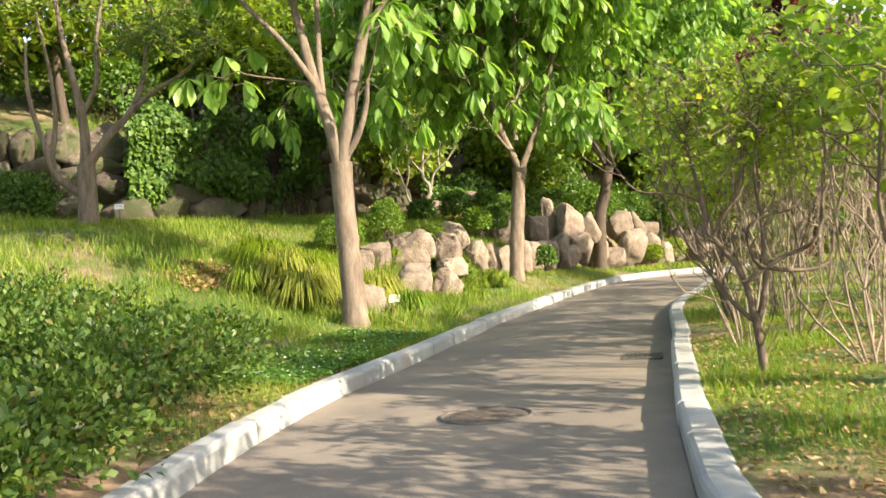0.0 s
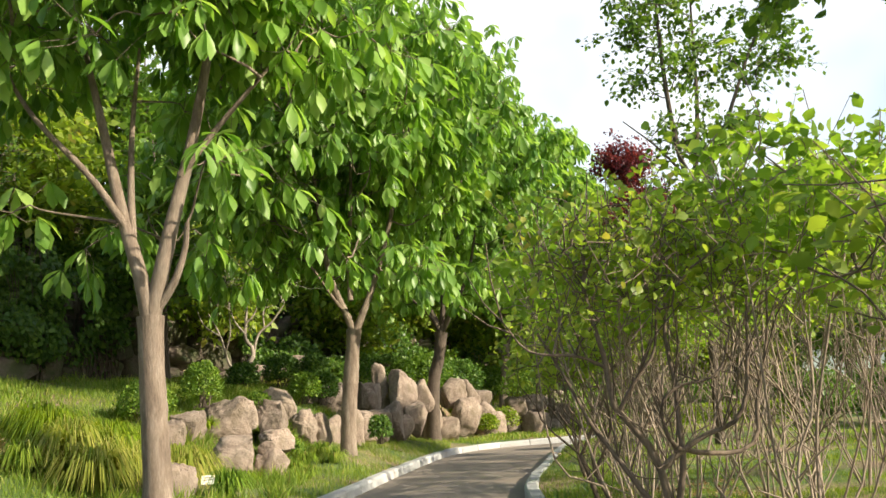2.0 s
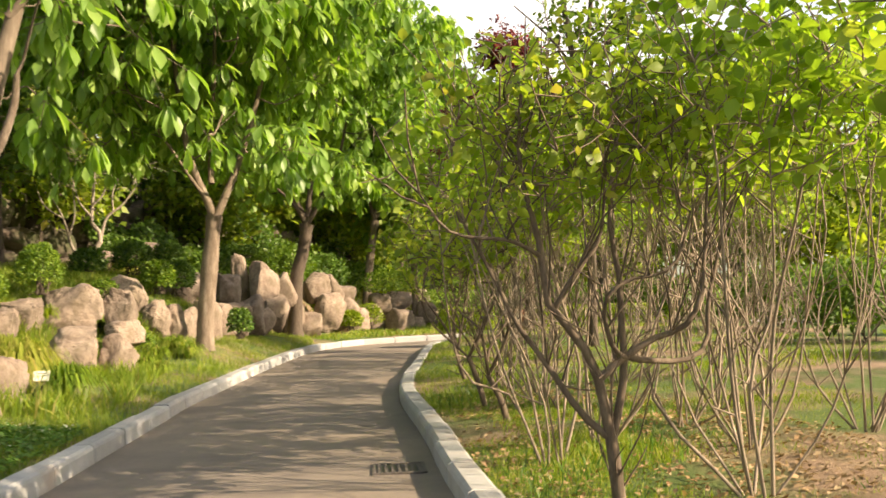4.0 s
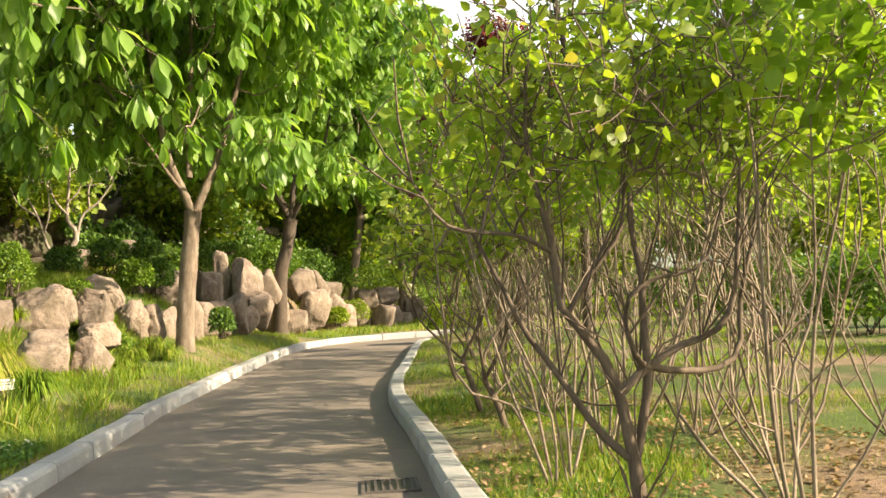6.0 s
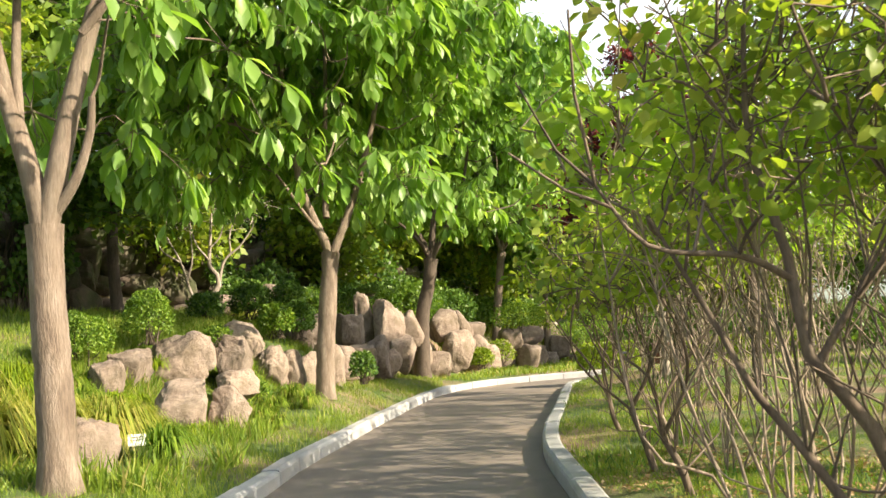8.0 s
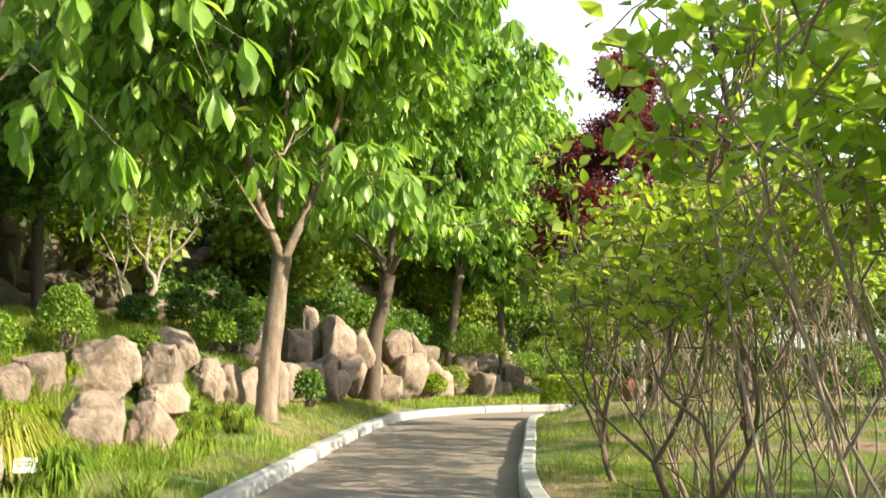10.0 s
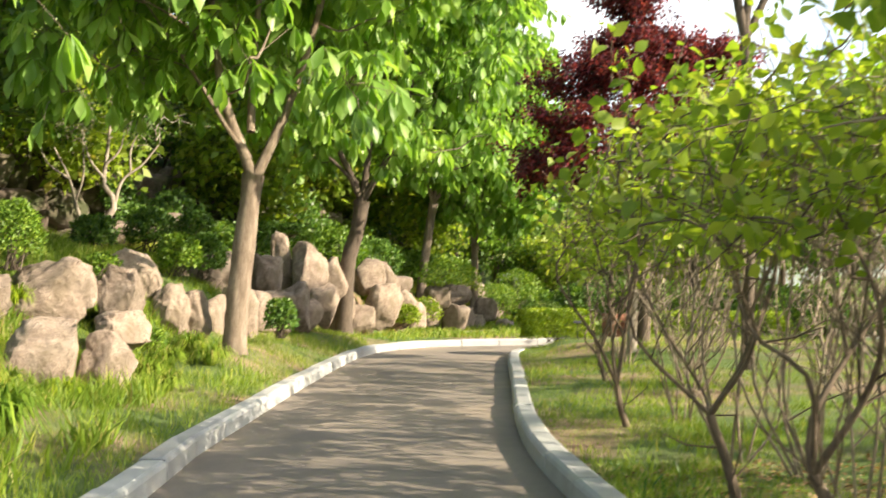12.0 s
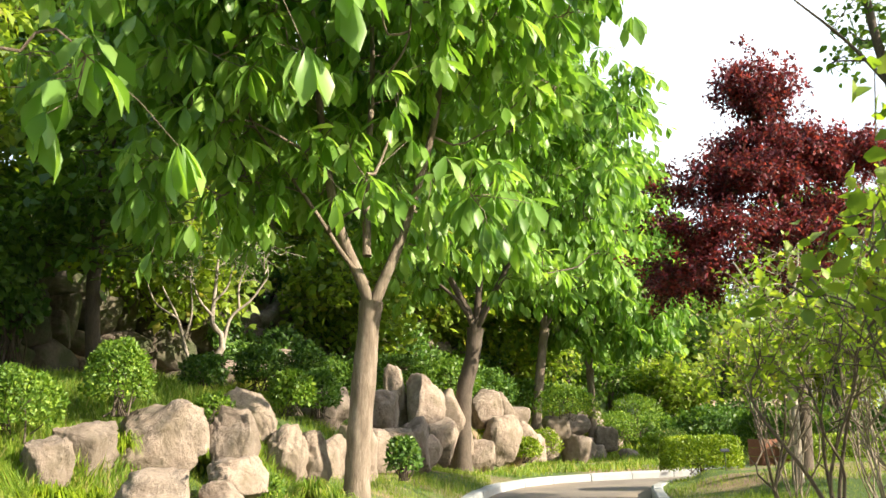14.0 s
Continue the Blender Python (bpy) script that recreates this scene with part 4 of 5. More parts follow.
leafy("hedge", (11.0, 26.3, gz(11.0, 26.3)), (1.9, 0.5, 0.24), 9000, L_HEDGE, 0.06, "low clipped yellow-green hedge beyond the shrubs", "hedge", "clipped hedges", 6, 72, -5, 0.3, 0.06)

ra = np.random.default_rng(5)
for k, (x, y, rx, h) in enumerate([(-1.55, 4.3, 0.55, 0.2), (-1.75, 5.3, 0.6, 0.24), (-1.7, 6.3, 0.58, 0.24), (-2.7, 5.0, 0.7, 0.28), (-2.8, 6.3, 0.7, 0.28), (-1.75, 7.3, 0.55, 0.22),
                                   (-2.7, 7.6, 0.65, 0.25), (-3.7, 6.0, 0.7, 0.28), (-3.7, 7.6, 0.7, 0.26), (-2.2, 8.5, 0.5, 0.2), (-3.3, 8.9, 0.55, 0.2), (-4.7, 7.2, 0.7, 0.26), (-4.4, 9.0, 0.6, 0.22),
                                   (-2.6, 3.8, 0.7, 0.25), (-1.45, 3.3, 0.55, 0.2)]):
    leafy("azalea", (x, y, gz(x, y)), (rx, rx * 0.95, h * 1.25), 4200, L_AZALEA, 0.06, "low spreading azalea with small dull-green leaves", "bush", "azaleas along the kerb", 2.4, 90 + k, lumps=0.9, depth=0.6, tidy=0.9)


# ---- other trees ----
def tree(name, at, seed, trunk, r_base, mains, crowns, tips, leaf, mat, size, every, label, bark, group="", extra=3, twig=0.3, droop=0.2, frac=0.2, jitter=0.06):
    """A tree with given trunk and limbs; crowns: (centre, radii, share of the tips)."""
    ob = thing(name, at, label, "tree", group)
    s = Limbs(seed)
    rng = s.rng
    pts = smooth_line(trunk, 0.15)
    s.lines.append([pts, np.interp(np.linspace(0, 1, len(pts)), [0, 0.08, 0.9, 1], np.array([1.35, 1.05, 0.85, 0.85]) * r_base)])
    s.nodes += list(pts[len(pts) // 2 :])
    part("trunk", mesh_of("trunk", *tubes(s.lines[:1], 12), bark, True), ob)
    for m in mains:
        s.add(m[0], m[1], m[2], 12)
        part("limb", s.mesh("limb", bark, len(s.lines) - 1, None, 8), ob)
    hi = len(s.lines)
    t = np.vstack([in_crown(rng, int(tips * f), c, np.array(r)) for c, r, f in crowns])
    ends = s.reach(t, 0.006, r_max=0.04)
    for a, e in ends:
        for _ in range(extra):
            o = e + rng.normal(0, twig, 3) * (1, 1, 0.6)
            s.lines.append([np.array([e + (a - e) * 0.3, (e + o) / 2 + rng.normal(0, 0.03, 3), o]), np.array([0.006, 0.004, 0.003])])
    tagged(part("branchwork", s.mesh("branchwork", bark, hi, None, 4), ob), kind="stuff")
    pl = along_twigs(rng, s.lines[hi:], every, size, jitter, droop, frac)
    tagged(part("foliage", mesh_of("foliage", *scatter_leaves(*pl, *leaf), mat, True), ob), kind="stuff")
    return ob


# the spreading tree below the wall, its limbs bare inside
LT = (-7.0, 17.0)
tree("spreading_tree", (*LT, gz(*LT) - 0.05), 61, [(0, 0, 0), (0.02, 0, 0.6), (0.03, 0, 1.25)], 0.19,
     [([(0.0, 0, 1.2), (0.0, 0.1, 1.7), (-0.08, 0.1, 2.5), (-0.35, 0.2, 3.6), (-0.5, 0.2, 4.8)], 0.11, 0.03),
      ([(-0.03, 0.1, 2.2), (0.25, 0.2, 2.8), (0.3, 0.2, 3.6), (0.5, 0.3, 4.8)], 0.06, 0.02),
      ([(0.06, 0, 1.2), (0.5, 0, 1.75), (0.95, 0, 2.15), (1.2, 0.1, 2.75), (1.3, 0.1, 3.4)], 0.1, 0.03),
      ([(0.95, 0, 2.15), (1.5, -0.1, 2.5), (2.0, -0.1, 2.75), (2.5, -0.2, 3.1)], 0.06, 0.02),
      ([(-0.1, 0, 0.7), (-0.5, -0.1, 1.05), (-0.72, -0.1, 1.7), (-0.95, -0.1, 2.6), (-1.0, 0, 3.6)], 0.075, 0.025),
      ([(-0.6, -0.1, 1.3), (-0.55, 0.1, 2.2), (-0.6, 0.1, 3.0), (-0.8, 0.1, 4.2)], 0.06, 0.02)],
     [((0.2, 0, 5.0), (3.4, 2.6, 1.7), 0.8), ((1.9, 0, 3.5), (1.3, 1.0, 0.6), 0.2)], 150, SMALL, L_WOOD, 0.09, 0.035, "old spreading tree with bare pale limbs below the wall", BARK)
# pale crooked little tree in the shade
tree("crooked_tree", (-1.75, 26.2, gz(-1.75, 26.2) - 0.05), 62, [(0, 0, 0), (0.1, 0, 0.4), (0.3, 0, 0.75)], 0.075,
     [([(0.3, 0, 0.72), (0.28, 0, 1.0), (0.12, 0, 1.2), (0.15, 0.1, 1.8), (0.2, 0.1, 2.4)], 0.06, 0.02), ([(0.3, 0, 0.75), (0.45, 0, 1.3), (0.8, 0, 1.6), (1.1, 0, 2.0)], 0.04, 0.015),
      ([(0.02, 0, 0.25), (-0.3, 0, 0.6), (-0.5, 0, 1.3), (-0.8, 0.1, 1.9)], 0.045, 0.015),
      ([(-0.38, 0, 0.9), (-0.25, 0, 1.4), (-0.3, 0.1, 2.1)], 0.025, 0.01), ([(0.14, 0, 1.3), (-0.15, 0, 1.7), (-0.3, 0, 2.3)], 0.03, 0.01), ([(0.6, 0, 1.45), (0.6, 0, 1.9), (0.8, 0.1, 2.4)], 0.025, 0.01),
      ([(0.15, 0, 1.6), (0.4, 0, 1.9), (0.5, 0, 2.5)], 0.025, 0.01), ([(-0.5, 0, 1.3), (-0.9, 0, 1.6), (-1.1, 0, 2.1)], 0.025, 0.01)],
     [((0.2, 0, 2.5), (1.6, 1.3, 0.7), 1)], 60, SMALL, L_IVY, 0.09, 0.05, "small crooked tree with a pale bare stem", BARK_GREY)
# red maple beyond the shrubs
MP = (8.0, 23.3)
tree("red_maple", (*MP, gz(*MP) - 0.05), 63, [(0, 0, 0), (0.05, 0, 1.0), (0.0, 0, 2.0)], 0.12,
     [([(0, 0, 1.9), (-0.4, 0, 3), (-0.9, 0, 4.2)], 0.07, 0.02), ([(0, 0, 2), (0.1, 0, 3.5), (-0.1, 0, 5.2), (-0.2, 0, 6.5)], 0.07, 0.02), ([(0, 0, 2), (0.7, 0, 3.2), (1.5, 0, 4.7)], 0.07, 0.02),
      ([(-0.3, 0, 2.8), (-1.0, -0.2, 3.1), (-1.7, -0.3, 3.3)], 0.04, 0.015), ([(0.5, 0, 2.9), (1.3, -0.3, 3.3), (2.0, -0.4, 3.7)], 0.04, 0.015)],
     [((-0.3, 0, 6.35), (0.75, 0.7, 0.6), 0.11), ((-0.15, 0, 5.5), (1.1, 1.0, 0.35), 0.1), ((1.0, 0, 5.15), (1.35, 1.2, 0.4), 0.15), ((-0.6, 0, 4.75), (1.5, 1.4, 0.42), 0.16),
      ((1.2, 0, 4.2), (1.5, 1.3, 0.45), 0.14), ((-0.5, 0, 3.9), (1.8, 1.5, 0.4), 0.14), ((-1.35, 0, 3.2), (1.35, 1.3, 0.42), 0.12), ((0.7, 0, 3.1), (1.7, 1.4, 0.5), 0.12)],
     330, DIAMOND, L_RED, 0.09, 0.0105, "japanese maple with tiers of dark purple-red leaves", BARK_DARK, extra=5, twig=0.24)
# tall thin tree against the sky
tree("tall_tree", (8.05, 19.7, gz(8.05, 19.7) - 0.05), 64, [(0, 0, 0), (0.05, 0, 2.6), (0, 0, 5.0)], 0.085,
     [([(0, 0, 4.8), (-0.3, 0, 6.4), (-0.4, 0, 8.5), (-0.35, 0, 10.5)], 0.07, 0.02), ([(0, 0, 5), (0.25, 0, 6.8), (0.35, 0, 9.2)], 0.065, 0.02), ([(0, 0, 4.8), (0.8, 0, 6.4), (1.5, 0, 8.0), (2.1, 0, 9.0)], 0.06, 0.02),
      ([(0, 0, 5.2), (-0.6, 0.1, 6.0), (-1.3, 0.1, 6.6)], 0.035, 0.012)],
     [((-0.35, 0, 8.6), (1.3, 1.3, 2.2), 0.55), ((1.5, 0, 7.9), (1.4, 1.2, 1.3), 0.25), ((0.3, 0, 6.3), (1.7, 1.3, 0.7), 0.2)], 140, OVAL, L_WOOD, 0.125, 0.04, "tall slender tree with thin airy foliage", BARK_DARK, twig=0.35, jitter=0.07)
# tree whose bough overhangs the shrubs
tree("overhanging_tree", (5.9, 4.6, gz(5.9, 4.6) - 0.05), 65, [(0, 0, 0), (0, 0.1, 1.5), (-0.1, 0.2, 3.2)], 0.13,
     [([(-0.1, 0.2, 2.6), (-0.5, 0.9, 3.4), (-1.2, 1.9, 4.0), (-2.2, 2.4, 4.1)], 0.07, 0.02), ([(-0.1, 0.2, 3.2), (0.3, 0.3, 4.4), (0.4, 0.3, 5.6)], 0.08, 0.02), ([(-0.1, 0.2, 3.1), (-0.2, 1.2, 4.2), (-0.4, 2.6, 5.0)], 0.06, 0.02)],
     [((-1.5, 2.4, 4.3), (1.3, 1.3, 0.65), 0.6), ((0.2, 0.5, 5.2), (1.3, 1.2, 0.8), 0.15)], 80, OVAL, L_WOOD, 0.11, 0.03, "dark-leaved tree with a bough over the shrubs", BARK_DARK)


# unseen tree, added so its crown shades the azaleas and near path
tree("shade_tree", (6.3, 0.4, gz(6.3, 0.4) - 0.05), 67, [(0, 0, 0), (0, 0.1, 1.4), (-0.1, 0.2, 2.8)], 0.13,
     [([(-0.1, 0.2, 2.6), (-0.6, 0.3, 3.4), (-1.5, 0.5, 4.3)], 0.07, 0.02), ([(-0.1, 0.2, 2.8), (0.3, 0.3, 3.8), (0.4, 0.3, 5.0)], 0.07, 0.02), ([(-0.1, 0.2, 2.7), (-0.2, 1.0, 3.6), (-0.8, 2.0, 4.4)], 0.06, 0.02)],
     [((-1.2, 0.6, 4.3), (1.7, 1.7, 0.9), 0.7), ((-0.8, 2.0, 4.3), (1.3, 1.2, 0.7), 0.3)], 60, OVAL, L_WOOD, 0.11, 0.045, "leafy tree added out of view to shade the path and azaleas", BARK_DARK)
tree("young_tree", (7.25, 22.0, gz(7.25, 22.0) - 0.05), 66, [(0, 0, 0), (0.03, 0, 1.2), (0.0, 0, 2.4)], 0.075,
     [([(0, 0, 2.3), (-0.4, 0, 2.8), (-0.7, 0, 3.3)], 0.035, 0.012), ([(0, 0, 2.4), (0.3, 0.1, 3.0), (0.4, 0.1, 3.6)], 0.035, 0.012), ([(0, 0, 1.9), (0.5, -0.1, 2.4), (0.8, -0.1, 2.9)], 0.025, 0.01)],
     [((0, 0, 3.0), (1.2, 1.1, 0.7), 1)], 30, OVAL, L_FRESH, 0.1, 0.07, "young tree with a pale straight stem among the shrubs", BARK_GREY)


# ---- woods on the hill and beyond the lawn ----
def wood_tree(seed, height, radius, mat, label, size=0.24):
    z = height
    return tree("woodland_tree", (0, 0, -60), seed, [(0, 0, 0), (0.1, 0, z * 0.25), (0, 0.1, z * 0.5)], 0.02 * z,
                [([(0, 0.1, z * 0.45), (-0.3, 0, z * 0.65), (-0.5, 0, z * 0.85)], 0.011 * z, 0.02), ([(0, 0.1, z * 0.48), (0.4, 0.2, z * 0.7), (0.5, 0.1, z * 0.95)], 0.011 * z, 0.02)],
                [((0, 0, z * 0.62), (radius, radius, z * 0.4), 0.75), ((0.4, 0, z * 0.4), (radius * 0.9, radius * 0.9, z * 0.2), 0.25)], 110, DIAMOND, mat, size * 1.15, 0.07, label, BARK_DARK,
                "trees of the hillside wood", 4, 0.45, frac=0.1, jitter=0.15)


variants = [wood_tree(81, 7.0, 2.6, L_WOOD, "leafy woodland tree on the hillside"), wood_tree(82, 8.5, 2.9, L_WOOD, "taller leafy woodland tree on the hillside"),
            wood_tree(83, 5.0, 2.3, L_LILAC, "young yellow-green tree on the hillside")]
rh = random.Random(12)
spots = [(-8.4, 28.5, 2), (-3.4, 25.0, 0), (-3.2, 28.6, 2), (-6.2, 27.6, 1), (-4.4, 30.4, 2), (-9.5, 21.5, 2), (-13, 20, 0), (-7.2, 25.5, 2), (-5.2, 29.5, 0), (-2.6, 33, 0), (-4.5, 34, 1), (0.2, 37.5, 0), (2.6, 41, 1), (4.6, 44.5, 0), (7, 49, 1), (9.5, 53, 0), (-8.5, 31, 1), (-1.5, 40, 1),
         (-14, 25, 1), (-19, 20, 0), (-18, 28, 1), (-12, 36, 1), (-5, 42, 1), (1, 47, 1), (5.5, 53, 1), (12.5, 57, 1), (-24, 34, 1), (-15, 46, 1), (-6, 54, 1), (3, 60, 1), (16, 58, 0), (19, 54, 0), (23, 50, 0),
         (-30, 24, 1), (-22, 45, 1), (-10, 62, 1), (12, 68, 1), (22, 62, 1), (-6.6, 24.0, 2), (0.8, 33.2, 2), (27, 46, 1), (30, 40, 0), (16, 38, 2), (19, 33, 0), (18, 27, 2), (24, 30, 1), (25, 24, 2), (30, 20, 0),
         (34, 16, 1), (38, 8, 1), (30, 26, 1), (36, 0, 1), (33, 22, 0), (15, 35.5, 1), (1.6, 36.2, 0), (3.2, 39, 2), (-0.4, 35.8, 2), (5.2, 42.4, 2), (6.5, 46, 0), (10.5, 50, 0), (13, 52.5, 1), (15.5, 50.5, 2), (18.5, 57, 1), (21, 55, 0), (8.4, 47.5, 2), (25, 58, 1), (28, 52, 1), (-12, 6, 0), (-15, 12, 1), (-11, -4, 1), (-16, 0, 0), (30, -12, 1), (2, -18, 1), (-6, -16, 0)]
for k, (x, y, v) in enumerate(spots):
    m = pose(x, y, gz(x, y) - 0.08, 0, 0, rh.uniform(0, 360)) @ Matrix.Scale(rh.uniform(0.85, 1.15), 4)
    copy_thing(variants[v], m)
for v in variants:
    for o in (*v.children_recursive, v):
        bpy.data.objects.remove(o)

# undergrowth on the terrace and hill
# leaf colour carries the light: dark ivy leaf for shade, brighter leaf for sun
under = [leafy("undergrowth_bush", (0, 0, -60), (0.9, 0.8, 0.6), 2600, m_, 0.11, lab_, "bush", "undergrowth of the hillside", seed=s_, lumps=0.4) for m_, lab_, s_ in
         ((L_IVY, "undergrowth bush under the trees, shade put into its dark leaves", 141), (L_WOOD, "leafy undergrowth bush on the bank", 142), (L_BOX, "undergrowth bush on the slope, sunlight put into its bright leaves", 143))]
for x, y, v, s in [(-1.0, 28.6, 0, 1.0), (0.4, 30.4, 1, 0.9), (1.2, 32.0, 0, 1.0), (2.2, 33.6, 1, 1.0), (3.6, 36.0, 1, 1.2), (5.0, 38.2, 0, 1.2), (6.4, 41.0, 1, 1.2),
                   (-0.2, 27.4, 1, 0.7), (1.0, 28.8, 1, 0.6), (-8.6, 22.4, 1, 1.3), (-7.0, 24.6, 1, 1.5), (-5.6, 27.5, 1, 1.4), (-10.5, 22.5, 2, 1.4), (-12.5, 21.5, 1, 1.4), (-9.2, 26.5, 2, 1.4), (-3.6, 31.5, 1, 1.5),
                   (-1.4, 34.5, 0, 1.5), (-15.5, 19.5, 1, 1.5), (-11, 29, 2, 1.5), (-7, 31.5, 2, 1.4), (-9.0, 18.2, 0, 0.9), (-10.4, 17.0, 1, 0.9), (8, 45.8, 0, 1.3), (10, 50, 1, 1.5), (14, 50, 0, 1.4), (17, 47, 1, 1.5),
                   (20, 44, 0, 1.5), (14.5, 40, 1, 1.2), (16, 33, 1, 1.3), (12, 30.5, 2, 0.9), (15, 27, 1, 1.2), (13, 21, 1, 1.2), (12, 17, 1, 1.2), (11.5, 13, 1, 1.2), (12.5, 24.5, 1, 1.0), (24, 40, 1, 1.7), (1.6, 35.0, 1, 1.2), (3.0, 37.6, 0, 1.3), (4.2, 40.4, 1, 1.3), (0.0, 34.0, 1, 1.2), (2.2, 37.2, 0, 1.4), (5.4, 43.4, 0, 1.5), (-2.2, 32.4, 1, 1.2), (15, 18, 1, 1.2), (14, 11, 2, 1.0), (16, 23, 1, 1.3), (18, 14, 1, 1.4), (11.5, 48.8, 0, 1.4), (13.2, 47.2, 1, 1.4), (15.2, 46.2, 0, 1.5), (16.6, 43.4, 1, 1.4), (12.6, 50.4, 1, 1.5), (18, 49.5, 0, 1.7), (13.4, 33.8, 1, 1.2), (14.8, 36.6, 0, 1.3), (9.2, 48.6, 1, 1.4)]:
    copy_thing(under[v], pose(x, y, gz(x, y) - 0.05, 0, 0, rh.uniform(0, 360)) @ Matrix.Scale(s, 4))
for v in under:
    for o in (*v.children_recursive, v):
        bpy.data.objects.remove(o)


# creeper hanging over the wall
def creeper(name, line_pts, height, n, seed, label):
    rng = np.random.default_rng(seed)
    line = smooth_line(line_pts, 0.1)
    ob = thing(name, (0, 0, 0), label, "ivy")
    k = rng.uniform(2, len(line) - 3, n)
    i = k.astype(int)
    t = unit(line[i + 2] - line[i - 2])
    out = np.column_stack([t[:, 1], -t[:, 0]])
    h = rng.random(n) ** 0.8
    top = height * (0.75 + 0.35 * np.array([noise.noise((a * 0.09, seed, 0)) for a in k]))
    bulge = 0.25 + 1.0 * np.sin(np.clip(h, 0, 1) * 2.6) ** 1 * np.array([0.6 + 1.1 * noise.noise((a * 0.06, b * 2.5, seed)) for a, b in zip(k, h)])
    bulge -= 0.3 * rng.random(n) ** 2
    base = ground_z(line[i][:, 0] + out[:, 0] * 0.5, line[i][:, 1] + out[:, 1] * 0.5)
    pos = np.column_stack([line[i] + out * bulge[:, None], base + 0.1 + h * top])
    o3 = np.column_stack([out, np.full(n, 0.4)])
    along = unit(o3 * 0.3 + rng.normal(0, 0.5, (n, 3)) + np.array((0, 0, -0.7)))
    leaf = scatter_leaves(pos, along, unit(o3 + rng.normal(0, 0.45, (n, 3))), 0.13 * rng.uniform(0.6, 1.3, n), *OVAL)
    tagged(part("foliage", mesh_of("foliage", *leaf, L_IVY, True), ob), kind="stuff")
    vines = []
    for _ in range(40):
        j = rng.integers(3, len(line) - 3)
        tt = unit(line[j + 2] - line[j - 2])
        o = np.array((tt[1], -tt[0])) * 0.35
        b0 = gz(*(line[j] + o))
        z = np.linspace(0, height * 0.9, 6)
        vines.append((np.column_stack([line[j][0] + o[0] * 1.3 + rng.normal(0, 0.08, 6), line[j][1] + o[1] * 1.3 + rng.normal(0, 0.08, 6), b0 + z]), np.linspace(0.015, 0.005, 6)))
    tagged(part("vine_network", mesh_of("vine_network", *tubes(vines, 5), BARK_DARK, True), ob), kind="stuff")
    return ob


creeper("creeper", [(-8.0, 20.3), (-6.9, 21.3), (-6.2, 22.1), (-5.6, 23.2)], 3.4, 7000, 3, "thick dark creeper hanging over the stone wall")
creeper("creeper", [(-5.6, 23.2), (-5.2, 24.1), (-4.8, 25.1)], 2.8, 1800, 5, "dark creeper hanging over the upper stones")
creeper("creeper", [(-2.6, 29.8), (-1.6, 31.3), (-0.6, 32.8)], 2.0, 2500, 4, "thin dark creeper trailing over shaded stones")


# ---- grass ----
def blades(n, x0, x1, y0, y1, length, width, keep, mat, seed, label, name="grass", lean=0.35, clump=0.0):
    rng = np.random.default_rng(seed)
    x, y = rng.uniform(x0, x1, n), rng.uniform(y0, y1, n)
    ok = keep(x, y, rng)
    x, y = x[ok], y[ok]
    n = len(x)
    tall = np.array([0.6 + 0.9 * max(0, noise.noise((a * 0.7, b * 0.7, 9)) + 0.35) for a, b in zip(x, y)])
    z = ground_z(x, y) - 0.01
    along = unit(np.column_stack([rng.normal(0, lean, n), rng.normal(0, lean, n), np.ones(n)]))
    nor = unit(np.column_stack([rng.normal(size=n), rng.normal(size=n), np.full(n, 0.25)]))
    t, f = BLADE
    t = [(a * width, b, c) for a, b, c in t]
    leaf = scatter_leaves(np.column_stack([x, y, z]), along, nor, length * tall * rng.uniform(0.5, 1.2, n), t, f)
    return tagged(new(name, mesh_of(name, *leaf, mat, True)), label, "grass", kind="stuff")


def verge(lo, hi_, side=1, bald=-0.1, far=0):
    def keep(x, y, rng):
        d = off_line(x, y, LEFT) if side > 0 else -off_line(x, y, RIGHT)
        other = -off_line(x, y, RIGHT) if side > 0 else off_line(x, y, LEFT)
        patch = np.array([noise.noise((a * 0.55, b * 0.55, 2.0 * side)) + 0.4 * noise.noise((a * 2.2, b * 2.2, 4)) for a, b in zip(x, y)])
        return (d > lo) & (d < hi_) & (patch + rng.normal(0, 0.12, len(x)) > bald) & (other < 0.05)
    return keep


def clear_of_rocks(keep):
    return lambda x, y, rng: keep(x, y, rng) & ~((x > -2.8) & (y > 16.2) & (y < 21))


def worn(keep):
    return lambda x, y, rng: keep(x, y, rng) & (np.hypot((x - 4.1) / 0.85, (y - 7.5) / 0.7) > rng.uniform(0.7, 1.1, len(x)))


blades(110000, -5.5, 3.6, 9.5, 28.5, 0.12, 1.6, verge(0.2, 4.5, 1, -0.4), L_GRASS, 1, "short bright green grass on the bank by the kerb")
blades(45000, -2.5, 0.6, 3.0, 12.5, 0.09, 1.2, verge(0.2, 1.6, 1, -0.1), L_GRASS, 2, "short grass along the kerb")
blades(60000, -11, -1.4, 8.5, 23, 0.17, 2.2, clear_of_rocks(verge(1.8, 11, 1, -0.55)), L_GRASS, 3, "long bright grass on the sunny slope")
blades(22000, -4.4, -1.6, 13.4, 17.2, 0.25, 1.7, clear_of_rocks(verge(2.0, 4.8, 1, -0.15)), L_GRASS, 4, "tall unmown grass on the mound")
blades(26000, -4.0, 2.0, 17.5, 27, 0.17, 2.0, verge(2.7, 7, 1, -0.35), L_GRASS, 5, "grass tufts between the boulders")
